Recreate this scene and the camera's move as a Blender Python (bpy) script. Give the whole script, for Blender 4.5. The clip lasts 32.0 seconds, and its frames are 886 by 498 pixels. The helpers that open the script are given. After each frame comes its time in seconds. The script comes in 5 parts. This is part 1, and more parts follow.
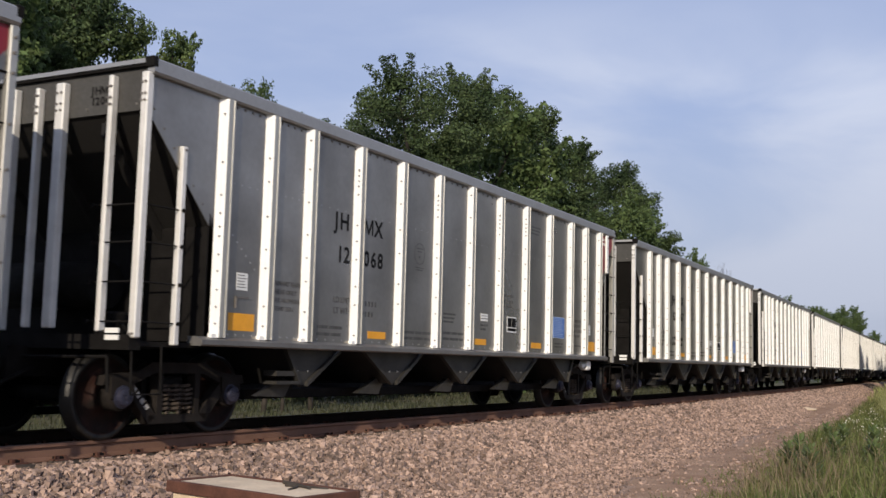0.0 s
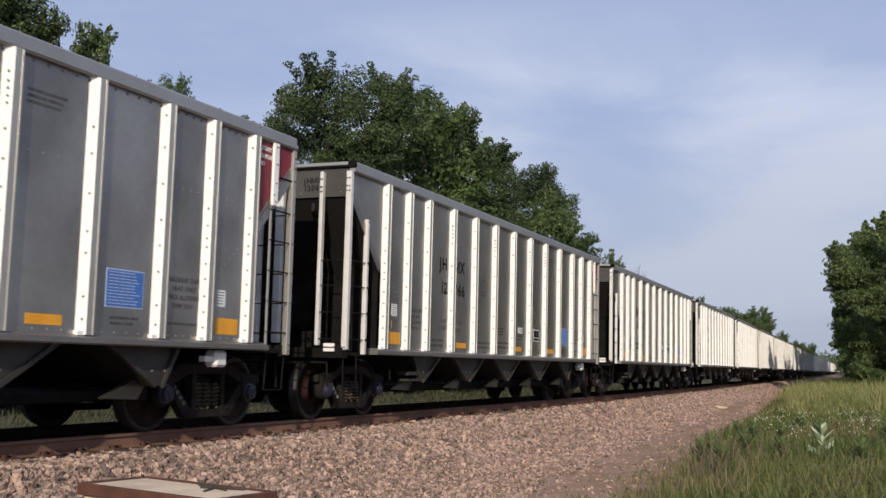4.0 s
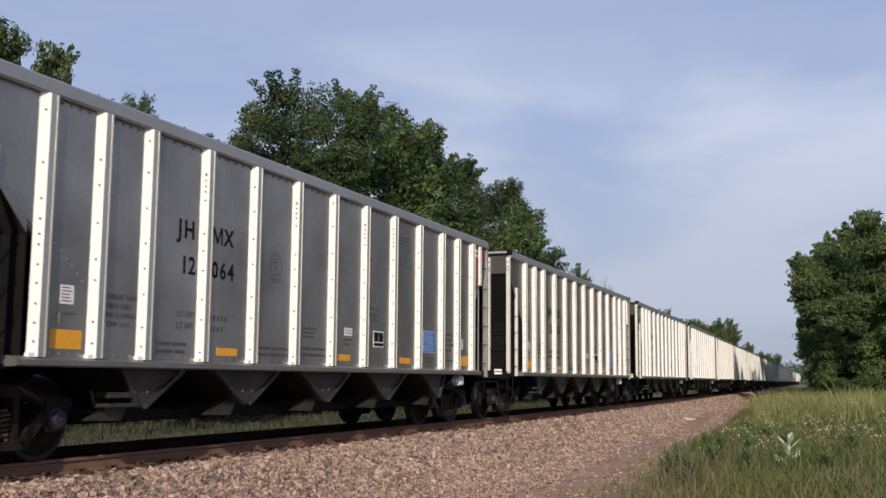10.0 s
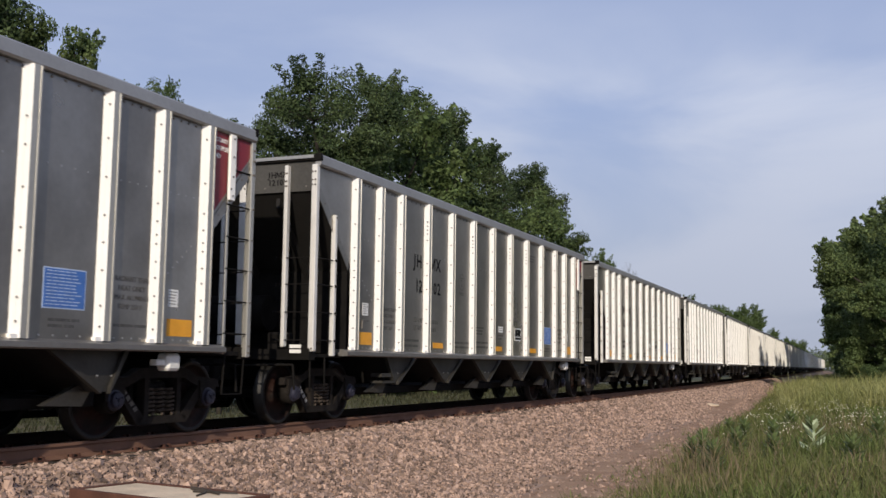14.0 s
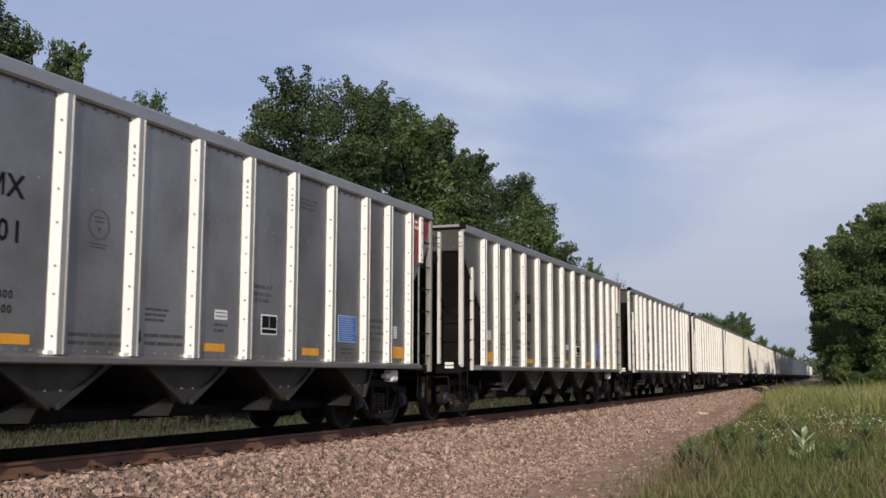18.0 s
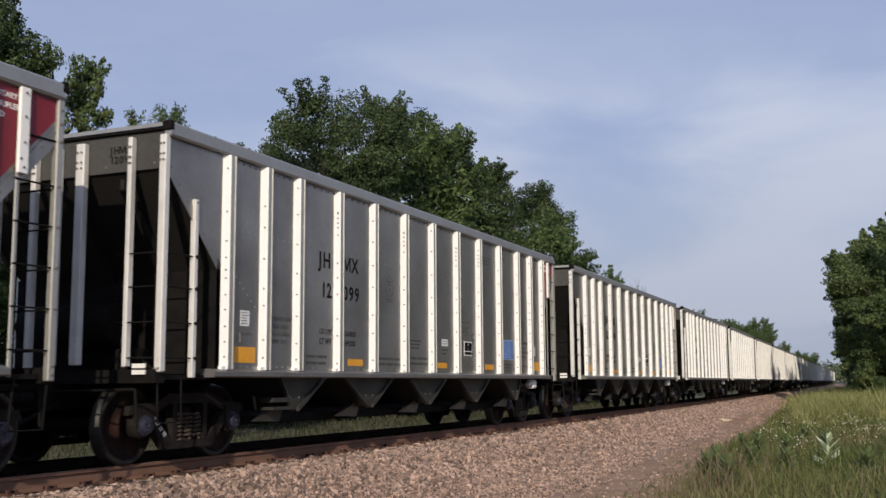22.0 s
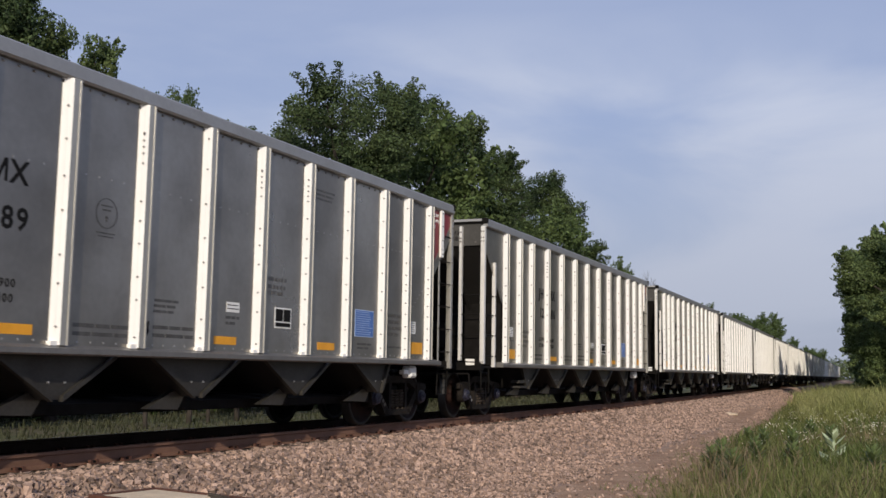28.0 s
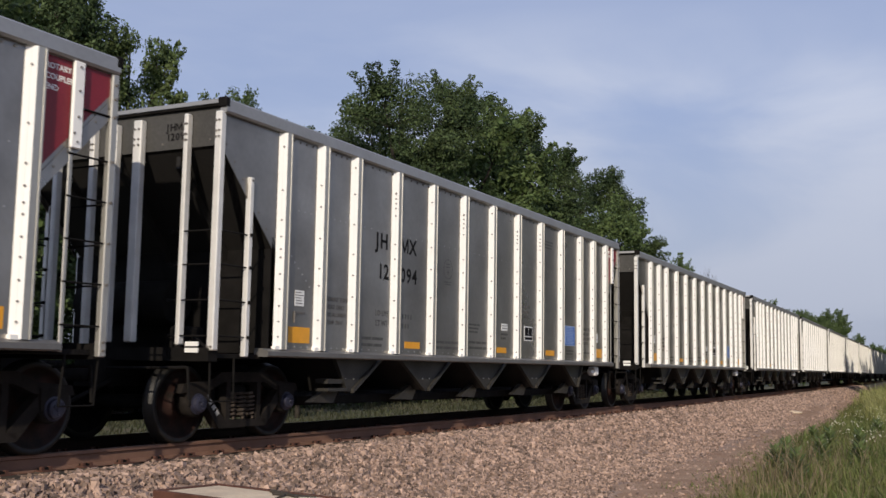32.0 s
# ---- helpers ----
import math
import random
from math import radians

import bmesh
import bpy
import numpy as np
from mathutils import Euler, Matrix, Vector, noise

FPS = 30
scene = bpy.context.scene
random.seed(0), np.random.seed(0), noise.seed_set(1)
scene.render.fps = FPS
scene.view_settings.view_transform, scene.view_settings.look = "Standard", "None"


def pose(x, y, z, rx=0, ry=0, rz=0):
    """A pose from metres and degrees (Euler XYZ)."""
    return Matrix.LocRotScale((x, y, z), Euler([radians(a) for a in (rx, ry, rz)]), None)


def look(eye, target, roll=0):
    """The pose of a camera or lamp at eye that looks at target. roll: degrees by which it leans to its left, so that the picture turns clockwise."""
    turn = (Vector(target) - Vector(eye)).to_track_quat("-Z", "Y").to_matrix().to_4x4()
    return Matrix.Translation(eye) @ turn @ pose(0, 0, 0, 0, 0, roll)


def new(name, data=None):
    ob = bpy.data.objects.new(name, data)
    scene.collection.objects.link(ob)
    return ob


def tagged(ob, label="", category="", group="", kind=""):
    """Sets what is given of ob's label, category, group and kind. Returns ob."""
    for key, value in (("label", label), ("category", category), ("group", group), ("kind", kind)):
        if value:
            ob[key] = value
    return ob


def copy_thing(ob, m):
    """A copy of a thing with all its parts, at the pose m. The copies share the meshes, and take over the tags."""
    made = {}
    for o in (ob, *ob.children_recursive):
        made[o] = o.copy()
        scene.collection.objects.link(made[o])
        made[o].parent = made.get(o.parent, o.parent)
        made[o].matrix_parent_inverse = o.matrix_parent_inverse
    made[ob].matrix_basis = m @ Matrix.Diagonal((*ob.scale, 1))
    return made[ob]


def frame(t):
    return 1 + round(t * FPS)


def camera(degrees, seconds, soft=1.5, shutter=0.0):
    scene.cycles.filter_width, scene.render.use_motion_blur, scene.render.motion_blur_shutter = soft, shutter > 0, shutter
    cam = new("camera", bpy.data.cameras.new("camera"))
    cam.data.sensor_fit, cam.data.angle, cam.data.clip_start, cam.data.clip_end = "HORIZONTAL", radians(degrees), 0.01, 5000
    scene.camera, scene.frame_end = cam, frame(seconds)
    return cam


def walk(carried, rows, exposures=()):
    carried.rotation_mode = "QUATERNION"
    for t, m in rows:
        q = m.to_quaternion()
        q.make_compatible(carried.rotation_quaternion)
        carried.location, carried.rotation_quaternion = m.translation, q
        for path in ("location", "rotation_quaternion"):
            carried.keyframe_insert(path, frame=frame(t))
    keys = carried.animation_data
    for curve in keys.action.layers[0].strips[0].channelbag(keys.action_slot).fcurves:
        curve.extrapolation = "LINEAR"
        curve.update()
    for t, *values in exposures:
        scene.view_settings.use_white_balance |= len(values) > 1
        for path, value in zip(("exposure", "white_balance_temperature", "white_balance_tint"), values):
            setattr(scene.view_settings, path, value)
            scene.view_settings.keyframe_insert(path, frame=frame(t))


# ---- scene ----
# The camera stands on the verge and swings a little. Seconds, yaw, pitch, lean in degrees.
EYE = 0.912
LENS = 45.94
cam = camera(LENS, 32.0, soft=1.5, shutter=0.12)
AIM = [
    (0.0, 28.58, 6.11, 1.43), (0.5, 28.07, 6.08, 1.57), (1.0, 27.24, 5.95, 1.37), (1.5, 26.42, 5.80, 1.35), (2.0, 25.93, 5.78, 1.41),
    (2.5, 25.40, 6.01, 1.61), (3.0, 25.01, 6.14, 1.45), (3.5, 24.60, 6.26, 1.33), (4.0, 24.17, 6.20, 1.38), (4.5, 24.01, 6.15, 1.15),
    (6.5, 23.46, 5.92, 0.95), (7.0, 23.42, 6.06, 0.81), (7.5, 23.41, 6.25, 0.83), (8.0, 23.44, 6.29, 0.82), (8.5, 23.38, 6.29, 0.80),
    (9.0, 23.26, 6.23, 0.41), (9.5, 22.88, 6.55, -0.07), (10.0, 22.37, 7.11, 0.42), (10.5, 22.71, 7.13, 0.13), (11.0, 23.19, 6.77, 0.14),
    (11.5, 23.37, 6.42, 0.53), (12.0, 23.55, 6.21, 0.50), (12.5, 23.66, 6.15, 0.76), (13.0, 23.59, 6.24, 0.77), (13.5, 23.65, 6.22, 0.77),
    (15.5, 24.19, 6.89, -0.09), (16.0, 24.59, 7.14, -0.41), (16.5, 24.15, 6.96, -0.06), (17.0, 23.32, 7.22, 0.00), (17.5, 22.99, 7.06, 0.06),
    (18.0, 23.02, 6.86, 0.14), (18.5, 22.93, 6.62, 0.34), (19.0, 22.92, 6.71, 0.40), (19.5, 23.08, 6.82, 0.14), (20.0, 23.47, 6.86, 0.24),
    (20.5, 23.71, 6.97, -0.12), (21.0, 23.80, 7.11, -0.47), (21.5, 24.25, 7.17, -0.37), (22.0, 24.10, 7.35, -0.40), (22.5, 23.80, 7.35, -0.30),
    (23.0, 23.68, 7.22, -0.20), (23.5, 23.59, 7.16, -0.12), (24.0, 23.95, 7.00, 0.34), (24.5, 24.55, 6.84, 1.01), (25.0, 24.87, 6.78, 1.44),
    (25.5, 25.06, 6.69, 1.10), (27.5, 24.56, 6.51, 0.96), (28.0, 24.63, 6.67, 0.91), (28.5, 24.70, 6.61, 1.38), (29.0, 24.95, 6.64, 1.23),
    (29.5, 24.98, 6.57, 1.34), (30.0, 24.94, 6.57, 1.27), (30.5, 24.96, 6.50, 1.25), (31.0, 25.28, 6.59, 1.13), (31.5, 26.27, 6.57, 1.04),
    (32.0, 27.82, 6.49, 0.90),
]
walk(cam, [(t, pose(0, 0, EYE, 90 + p, 0, y) @ pose(0, 0, 0, 0, 0, r)) for t, y, p, r in AIM],
     [(0.0, 0.10), (1.0, 0.11), (4.0, 0.05), (9.0, 0.03), (16.0, -0.02), (22.0, -0.07), (29.0, -0.08), (32.0, -0.05)])

# ---- world, sun, exposure ----
SUN = Vector((0.38, -1.0, 0.42)).normalized()
SUN_EL = math.asin(SUN.z)
SUN_AZ = math.atan2(SUN.x, SUN.y)


def make_world():
    w = bpy.data.worlds.new("sky")
    scene.world = w
    w.use_nodes = True
    nt = w.node_tree
    n, l = nt.nodes, nt.links
    bg = n["Background"]
    sky = n.new("ShaderNodeTexSky")
    sky.sky_type = "NISHITA"
    sky.sun_disc = False
    sky.sun_elevation = SUN_EL
    sky.sun_rotation = SUN_AZ
    sky.air_density, sky.dust_density, sky.ozone_density = 1.0, 1.6, 2.5
    co = n.new("ShaderNodeTexCoord")
    mp = n.new("ShaderNodeMapping")
    mp.inputs["Scale"].default_value = (1.0, 1.0, 3.6)
    mp.inputs["Rotation"].default_value = (0.10, 0.30, 0.38)
    no = n.new("ShaderNodeTexNoise")
    no.inputs["Scale"].default_value = 2.1
    no.inputs["Detail"].default_value = 6
    no.inputs["Roughness"].default_value = 0.50
    no.inputs["Distortion"].default_value = 0.5
    rp = n.new("ShaderNodeMapRange")
    rp.interpolation_type = "SMOOTHSTEP"
    rp.inputs["From Min"].default_value = 0.36
    rp.inputs["From Max"].default_value = 0.66
    rp.inputs["To Max"].default_value = 1.0
    rp.inputs["To Min"].default_value = 0.0
    # thin high cloud over a milky blue
    mx, blue = n.new("ShaderNodeMix"), n.new("ShaderNodeMix")
    mx.data_type = blue.data_type = "RGBA"
    blue.inputs["Factor"].default_value = 0.72
    blue.inputs["B"].default_value = (4.6, 5.42, 8.2, 1)
    mx.inputs["B"].default_value = (6.55, 7.15, 8.8, 1)
    l.new(co.outputs["Generated"], mp.inputs["Vector"])
    l.new(mp.outputs["Vector"], no.inputs["Vector"])
    l.new(no.outputs["Fac"], rp.inputs["Value"])
    up, thin, amount = n.new("ShaderNodeSeparateXYZ"), n.new("ShaderNodeMapRange"), n.new("ShaderNodeMath")
    l.new(co.outputs["Generated"], up.inputs["Vector"])
    l.new(up.outputs["Z"], thin.inputs["Value"])
    thin.inputs["From Min"].default_value, thin.inputs["From Max"].default_value = 0.265, 0.335
    thin.inputs["To Min"].default_value, thin.inputs["To Max"].default_value = 1.0, 0.15
    amount.operation = "MULTIPLY"
    l.new(rp.outputs["Result"], amount.inputs[0])
    l.new(thin.outputs["Result"], amount.inputs[1])
    l.new(amount.outputs["Value"], mx.inputs["Factor"])
    l.new(sky.outputs["Color"], blue.inputs["A"])
    l.new(blue.outputs["Result"], mx.inputs["A"])
    # grey haze towards the horizon
    sp, hz, fog = n.new("ShaderNodeSeparateXYZ"), n.new("ShaderNodeMapRange"), n.new("ShaderNodeMix")
    l.new(co.outputs["Generated"], sp.inputs["Vector"])
    l.new(sp.outputs["Z"], hz.inputs["Value"])
    hz.inputs["From Min"].default_value, hz.inputs["From Max"].default_value = 0.0, 0.24
    hz.inputs["To Min"].default_value, hz.inputs["To Max"].default_value = 0.85, 0.0
    fog.data_type = "RGBA"
    fog.inputs["B"].default_value = (4.6, 5.03, 6.2, 1)
    l.new(hz.outputs["Result"], fog.inputs["Factor"])
    l.new(mx.outputs["Result"], fog.inputs["A"])
    l.new(fog.outputs["Result"], bg.inputs["Color"])
    bg.inputs["Strength"].default_value = 0.09


make_world()
sun = new("sun", bpy.data.lights.new("sun", "SUN"))
sun.data.energy = 3.85
sun.data.angle = radians(0.53)
sun.data.color = (1.0, 0.88, 0.72)
sun.matrix_basis = look(SUN * 50, (0, 0, 0))


# ---- materials ----
def material(name, base, rough=0.7, metal=0.0, vary=0.25, scale=6.0, fine=60.0, bump=0.15, alt=None, spec=0.5, coord="Object", per_object=0.0, island=0.0, through_light=0.0, wave=0.0):
    """A surface with a broad and a fine variation of colour, roughness and relief. alt: a second colour for the broad patches."""
    m = bpy.data.materials.new(name)
    m.use_nodes = True
    nt = m.node_tree
    n, l = nt.nodes, nt.links
    b = n["Principled BSDF"]
    b.inputs["Metallic"].default_value = metal
    b.inputs["Specular IOR Level"].default_value = spec
    co = n.new("ShaderNodeTexCoord")
    big, small = n.new("ShaderNodeTexNoise"), n.new("ShaderNodeTexNoise")
    big.inputs["Scale"].default_value, small.inputs["Scale"].default_value = scale, fine
    big.inputs["Detail"].default_value, small.inputs["Detail"].default_value = 5, 3
    for t in (big, small):
        l.new(co.outputs[coord], t.inputs["Vector"])
    ramp = n.new("ShaderNodeMapRange")
    ramp.inputs["From Min"].default_value, ramp.inputs["From Max"].default_value = 0.35, 0.65
    l.new(big.outputs["Fac"], ramp.inputs["Value"])
    mix = n.new("ShaderNodeMix")
    mix.data_type = "RGBA"
    other = alt or tuple(c * (1 - vary) for c in base)
    mix.inputs["A"].default_value, mix.inputs["B"].default_value = (*base, 1), (*other, 1)
    l.new(ramp.outputs["Result"], mix.inputs["Factor"])
    grain = n.new("ShaderNodeMix")
    grain.data_type, grain.blend_type = "RGBA", "OVERLAY"
    grain.inputs["Factor"].default_value = min(1.0, vary * 1.4)
    l.new(mix.outputs["Result"], grain.inputs["A"])
    l.new(small.outputs["Color"], grain.inputs["B"])
    bw = n.new("ShaderNodeRGBToBW")
    l.new(small.outputs["Color"], bw.inputs["Color"])
    l.new(bw.outputs["Val"], grain.inputs["B"])
    colour = grain.outputs["Result"]
    if per_object or island:
        src = n.new("ShaderNodeObjectInfo").outputs["Random"] if per_object else n.new("ShaderNodeNewGeometry").outputs["Random Per Island"]
        amount = per_object or island
        mr = n.new("ShaderNodeMapRange")
        mr.inputs["To Min"].default_value, mr.inputs["To Max"].default_value = 1 - amount, 1 + amount
        l.new(src, mr.inputs["Value"])
        hs = n.new("ShaderNodeHueSaturation")
        l.new(mr.outputs["Result"], hs.inputs["Value"])
        l.new(colour, hs.inputs["Color"])
        colour = hs.outputs["Color"]
    l.new(colour, b.inputs["Base Color"])
    rr = n.new("ShaderNodeMapRange")
    rr.inputs["To Min"].default_value, rr.inputs["To Max"].default_value = max(0.05, rough - 0.1), min(1, rough + 0.1)
    l.new(big.outputs["Fac"], rr.inputs["Value"])
    l.new(rr.outputs["Result"], b.inputs["Roughness"])
    if bump:
        bp = n.new("ShaderNodeBump")
        bp.inputs["Strength"].default_value = bump
        bp.inputs["Distance"].default_value = 0.02
        l.new(small.outputs["Fac"], bp.inputs["Height"])
        l.new(bp.outputs["Normal"], b.inputs["Normal"])
        if wave:
            # the sheet is not quite flat
            bent = n.new("ShaderNodeBump")
            bent.inputs["Strength"].default_value, bent.inputs["Distance"].default_value = 1.0, wave
            l.new(big.outputs["Fac"], bent.inputs["Height"])
            l.new(bent.outputs["Normal"], bp.inputs["Normal"])
    if through_light:
        tr, ms = n.new("ShaderNodeBsdfTranslucent"), n.new("ShaderNodeMixShader")
        l.new(colour, tr.inputs["Color"])
        ms.inputs["Fac"].default_value = through_light
        l.new(b.outputs["BSDF"], ms.inputs[1])
        l.new(tr.outputs["BSDF"], ms.inputs[2])
        l.new(ms.outputs["Shader"], n["Material Output"].inputs["Surface"])
    return m


ALU = material("aluminium_sheet", (0.298, 0.278, 0.250), 0.31, 0.80, 0.10, 0.9, 14, 0.010, alt=(0.195, 0.181, 0.163), spec=0.3, per_object=0.14, wave=0.018)
# the side sheets' metal, darkened to hold down the sun on the ends
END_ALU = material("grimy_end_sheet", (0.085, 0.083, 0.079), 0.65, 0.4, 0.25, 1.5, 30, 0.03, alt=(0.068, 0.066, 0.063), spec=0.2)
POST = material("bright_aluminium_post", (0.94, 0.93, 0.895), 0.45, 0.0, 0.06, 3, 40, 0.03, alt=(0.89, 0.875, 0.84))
SILLGREY = material("grimy_aluminium_sill", (0.215, 0.208, 0.198), 0.5, 0.6, 0.18, 1.5, 20, 0.03)
# post metal for the car ends, dimmed for the shade between cars
DIMPOST = material("dull_aluminium_post", (0.72, 0.71, 0.68), 0.5, 0.2, 0.12, 3, 40, 0.03, alt=(0.60, 0.59, 0.565))
CHORD = material("aluminium_chord", (0.36, 0.36, 0.36), 0.5, 0.6, 0.10, 1.5, 20, 0.02)
BOLT = material("dark_bolt", (0.19, 0.175, 0.16), 0.6, 0.3, 0.2, 20, 90, 0)
RIVET = material("small_rivet", (0.42, 0.41, 0.40), 0.4, 0.5, 0.1, 20, 90, 0)
# coal-grimed metal, taken nearly black for the shade in the recesses
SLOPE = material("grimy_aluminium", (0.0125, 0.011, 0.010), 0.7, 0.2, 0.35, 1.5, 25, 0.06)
# hopper, truck and wheel bases are deepened for the shade under the body
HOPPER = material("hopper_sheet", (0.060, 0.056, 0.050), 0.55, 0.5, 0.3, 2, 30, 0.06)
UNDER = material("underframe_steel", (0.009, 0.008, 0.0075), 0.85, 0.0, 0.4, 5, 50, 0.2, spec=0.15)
SPRING = material("dusty_spring_steel", (0.085, 0.066, 0.052), 0.8, 0.1, 0.3, 8, 60, 0.1, spec=0.25)
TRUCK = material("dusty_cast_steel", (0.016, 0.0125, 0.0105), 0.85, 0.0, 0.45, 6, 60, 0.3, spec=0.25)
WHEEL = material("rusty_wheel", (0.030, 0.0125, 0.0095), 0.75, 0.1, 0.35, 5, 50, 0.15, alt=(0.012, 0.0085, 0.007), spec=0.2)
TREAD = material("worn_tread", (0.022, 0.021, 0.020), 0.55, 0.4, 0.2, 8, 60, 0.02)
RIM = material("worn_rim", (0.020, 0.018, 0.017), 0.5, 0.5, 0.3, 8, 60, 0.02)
CAP = material("blue_bearing_cap", (0.032, 0.033, 0.058), 0.5, 0.2, 0.3, 15, 80, 0.1)
ORANGE = material("orange_reflector", (0.80, 0.36, 0.02), 0.45, 0, 0.12, 6, 60, 0.02)
RED = material("red_panel_paint", (0.215, 0.010, 0.022), 0.5, 0.0, 0.2, 2, 40, 0.02)
BLUE = material("blue_placard", (0.05, 0.155, 0.48), 0.45, 0, 0.15, 6, 60, 0.02)
PALE_BLUE = material("pale_blue_print", (0.42, 0.52, 0.72), 0.5, 0, 0.1, 6, 60, 0.02)
WHITE = material("white_paint", (0.80, 0.80, 0.78), 0.5, 0, 0.08, 8, 60, 0.02)
BLACK = material("black_stencil", (0.012, 0.012, 0.013), 0.9, 0, 0.15, 10, 60, 0, spec=0.1)
WORN = material("worn_white_stencil", (0.42, 0.41, 0.39), 0.7, 0, 0.3, 25, 90, 0)
FAINT = material("faded_stencil", (0.135, 0.127, 0.118), 0.45, 0.6, 0.3, 10, 60, 0)
RAIL = material("rusty_rail", (0.205, 0.114, 0.080), 0.85, 0.05, 0.18, 3, 60, 0.1, spec=0.25)
# a darker RAIL for the far rail, shade under the train in its colour
SHADERAIL = material("oily_rail", (0.040, 0.026, 0.020), 0.85, 0.05, 0.3, 3, 60, 0.1, spec=0.2)
# POST's metal with shade in the colour, for faces turned off the sun
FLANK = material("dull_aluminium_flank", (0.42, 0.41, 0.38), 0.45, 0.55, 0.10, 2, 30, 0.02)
STENCIL = material("grey_stencil", (0.030, 0.029, 0.028), 0.85, 0, 0.2, 10, 60, 0, spec=0.1)
RAILTOP = material("worn_railhead", (0.20, 0.165, 0.15), 0.5, 0.8, 0.15, 3, 60, 0.02)
DIRT = material("brown_dirt", (0.255, 0.150, 0.090), 0.95, 0, 0.4, 1.5, 30, 0.8, alt=(0.345, 0.225, 0.148))
# ballast colour with the train's shade put in
SHADEBED = material("oily_ballast", (0.016, 0.013, 0.011), 0.9, 0, 0.35, 3, 24, 0.8, spec=0.1)
TIE = material("weathered_tie", (0.06, 0.045, 0.035), 0.85, 0, 0.4, 4, 40, 0.4)
BED = material("ballast_bed", (0.265, 0.178, 0.132), 0.9, 0, 0.35, 1.2, 22, 0.9, alt=(0.33, 0.23, 0.17))
STONE = material("ballast_stone", (0.345, 0.242, 0.192), 0.85, 0, 0.25, 9, 70, 0.15, alt=(0.225, 0.160, 0.130), island=0.66)
SOIL = material("verge_soil", (0.060, 0.075, 0.024), 0.95, 0, 0.35, 0.35, 9, 0.6, alt=(0.10, 0.085, 0.05))
GRASS = material("grass_blades", (0.112, 0.152, 0.044), 0.6, 0, 0.25, 0.28, 2, 0, alt=(0.178, 0.182, 0.068), island=0.45, spec=0.2, through_light=0.4)
TALLGRASS = material("flowering_grass", (0.235, 0.255, 0.088), 0.6, 0, 0.25, 0.3, 2, 0, alt=(0.32, 0.31, 0.130), island=0.35, spec=0.2, through_light=0.35)
WEEDS = material("low_weeds", (0.046, 0.053, 0.029), 0.65, 0, 0.25, 0.5, 5, 0, alt=(0.066, 0.066, 0.040), island=0.5, spec=0.1, through_light=0.2)
DRYGRASS = material("dry_grass", (0.19, 0.145, 0.085), 0.7, 0, 0.25, 0.6, 5, 0, island=0.4)
PETAL = material("cream_petals", (0.72, 0.70, 0.55), 0.6, 0, 0.05, 6, 60, 0)
LEAF = material("oak_leaves", (0.036, 0.060, 0.025), 0.6, 0, 0.3, 0.42, 3, 0, alt=(0.094, 0.130, 0.053), island=0.55, spec=0.2, through_light=0.30)
LEAF2 = material("light_leaves", (0.078, 0.118, 0.044), 0.6, 0, 0.3, 0.5, 3, 0, alt=(0.115, 0.160, 0.058), island=0.5, spec=0.2, through_light=0.40)
LEAF3 = material("bright_leaves", (0.090, 0.134, 0.054), 0.6, 0, 0.3, 0.45, 3, 0, alt=(0.160, 0.205, 0.078), island=0.5, spec=0.2, through_light=0.42)
FARLEAF = material("far_leaves", (0.06, 0.085, 0.035), 0.6, 0, 0.3, 0.1, 1.5, 0, alt=(0.09, 0.12, 0.045), island=0.3)
BARK = material("bark", (0.050, 0.041, 0.034), 0.9, 0, 0.4, 4, 30, 0.6)
CONCRETE = material("pale_concrete", (0.72, 0.58, 0.42), 0.85, 0, 0.3, 3, 40, 0.3)
RUST = material("rusty_iron", (0.11, 0.045, 0.03), 0.85, 0.1, 0.35, 5, 50, 0.3)
WEEDLEAF = material("weed_leaf", (0.150, 0.195, 0.075), 0.5, 0, 0.25, 3, 30, 0, alt=(0.095, 0.138, 0.050), island=0.5, spec=0.3, through_light=0.3)
MULLEIN = material("downy_leaf", (0.40, 0.47, 0.29), 0.7, 0, 0.2, 6, 40, 0.1)


# ---- building helpers ----
def mesh_of(bm, name, *mats):
    me = bpy.data.meshes.new(name)
    bm.to_mesh(me)
    bm.free()
    for m in mats:
        me.materials.append(m)
    return me


def part(name, bm, mat, parent, label=""):
    """Links a bmesh (or a mesh) as one mesh object under a thing or under a part."""
    me = bm if isinstance(bm, bpy.types.Mesh) else mesh_of(bm, name, *(mat if isinstance(mat, tuple) else (mat,)))
    ob = new(name, me)
    if parent:
        ob.parent = parent
    if label:
        tagged(ob, label)
    return ob


def box(bm, x0, x1, y0, y1, z0, z1, mat=0, bevel=0.0):
    vs = [bm.verts.new((x, y, z)) for z in (z0, z1) for y in (y0, y1) for x in (x0, x1)]
    fs = [bm.faces.new([vs[i] for i in f]) for f in ((0, 2, 3, 1), (4, 5, 7, 6), (0, 1, 5, 4), (2, 6, 7, 3), (0, 4, 6, 2), (1, 3, 7, 5))]
    for f in fs:
        f.material_index = mat
    if bevel:
        es = list({e for f in fs for e in f.edges})
        r = bmesh.ops.bevel(bm, geom=es, offset=bevel, segments=1, affect="EDGES")
        for f in r["faces"]:
            f.material_index = mat
    return vs


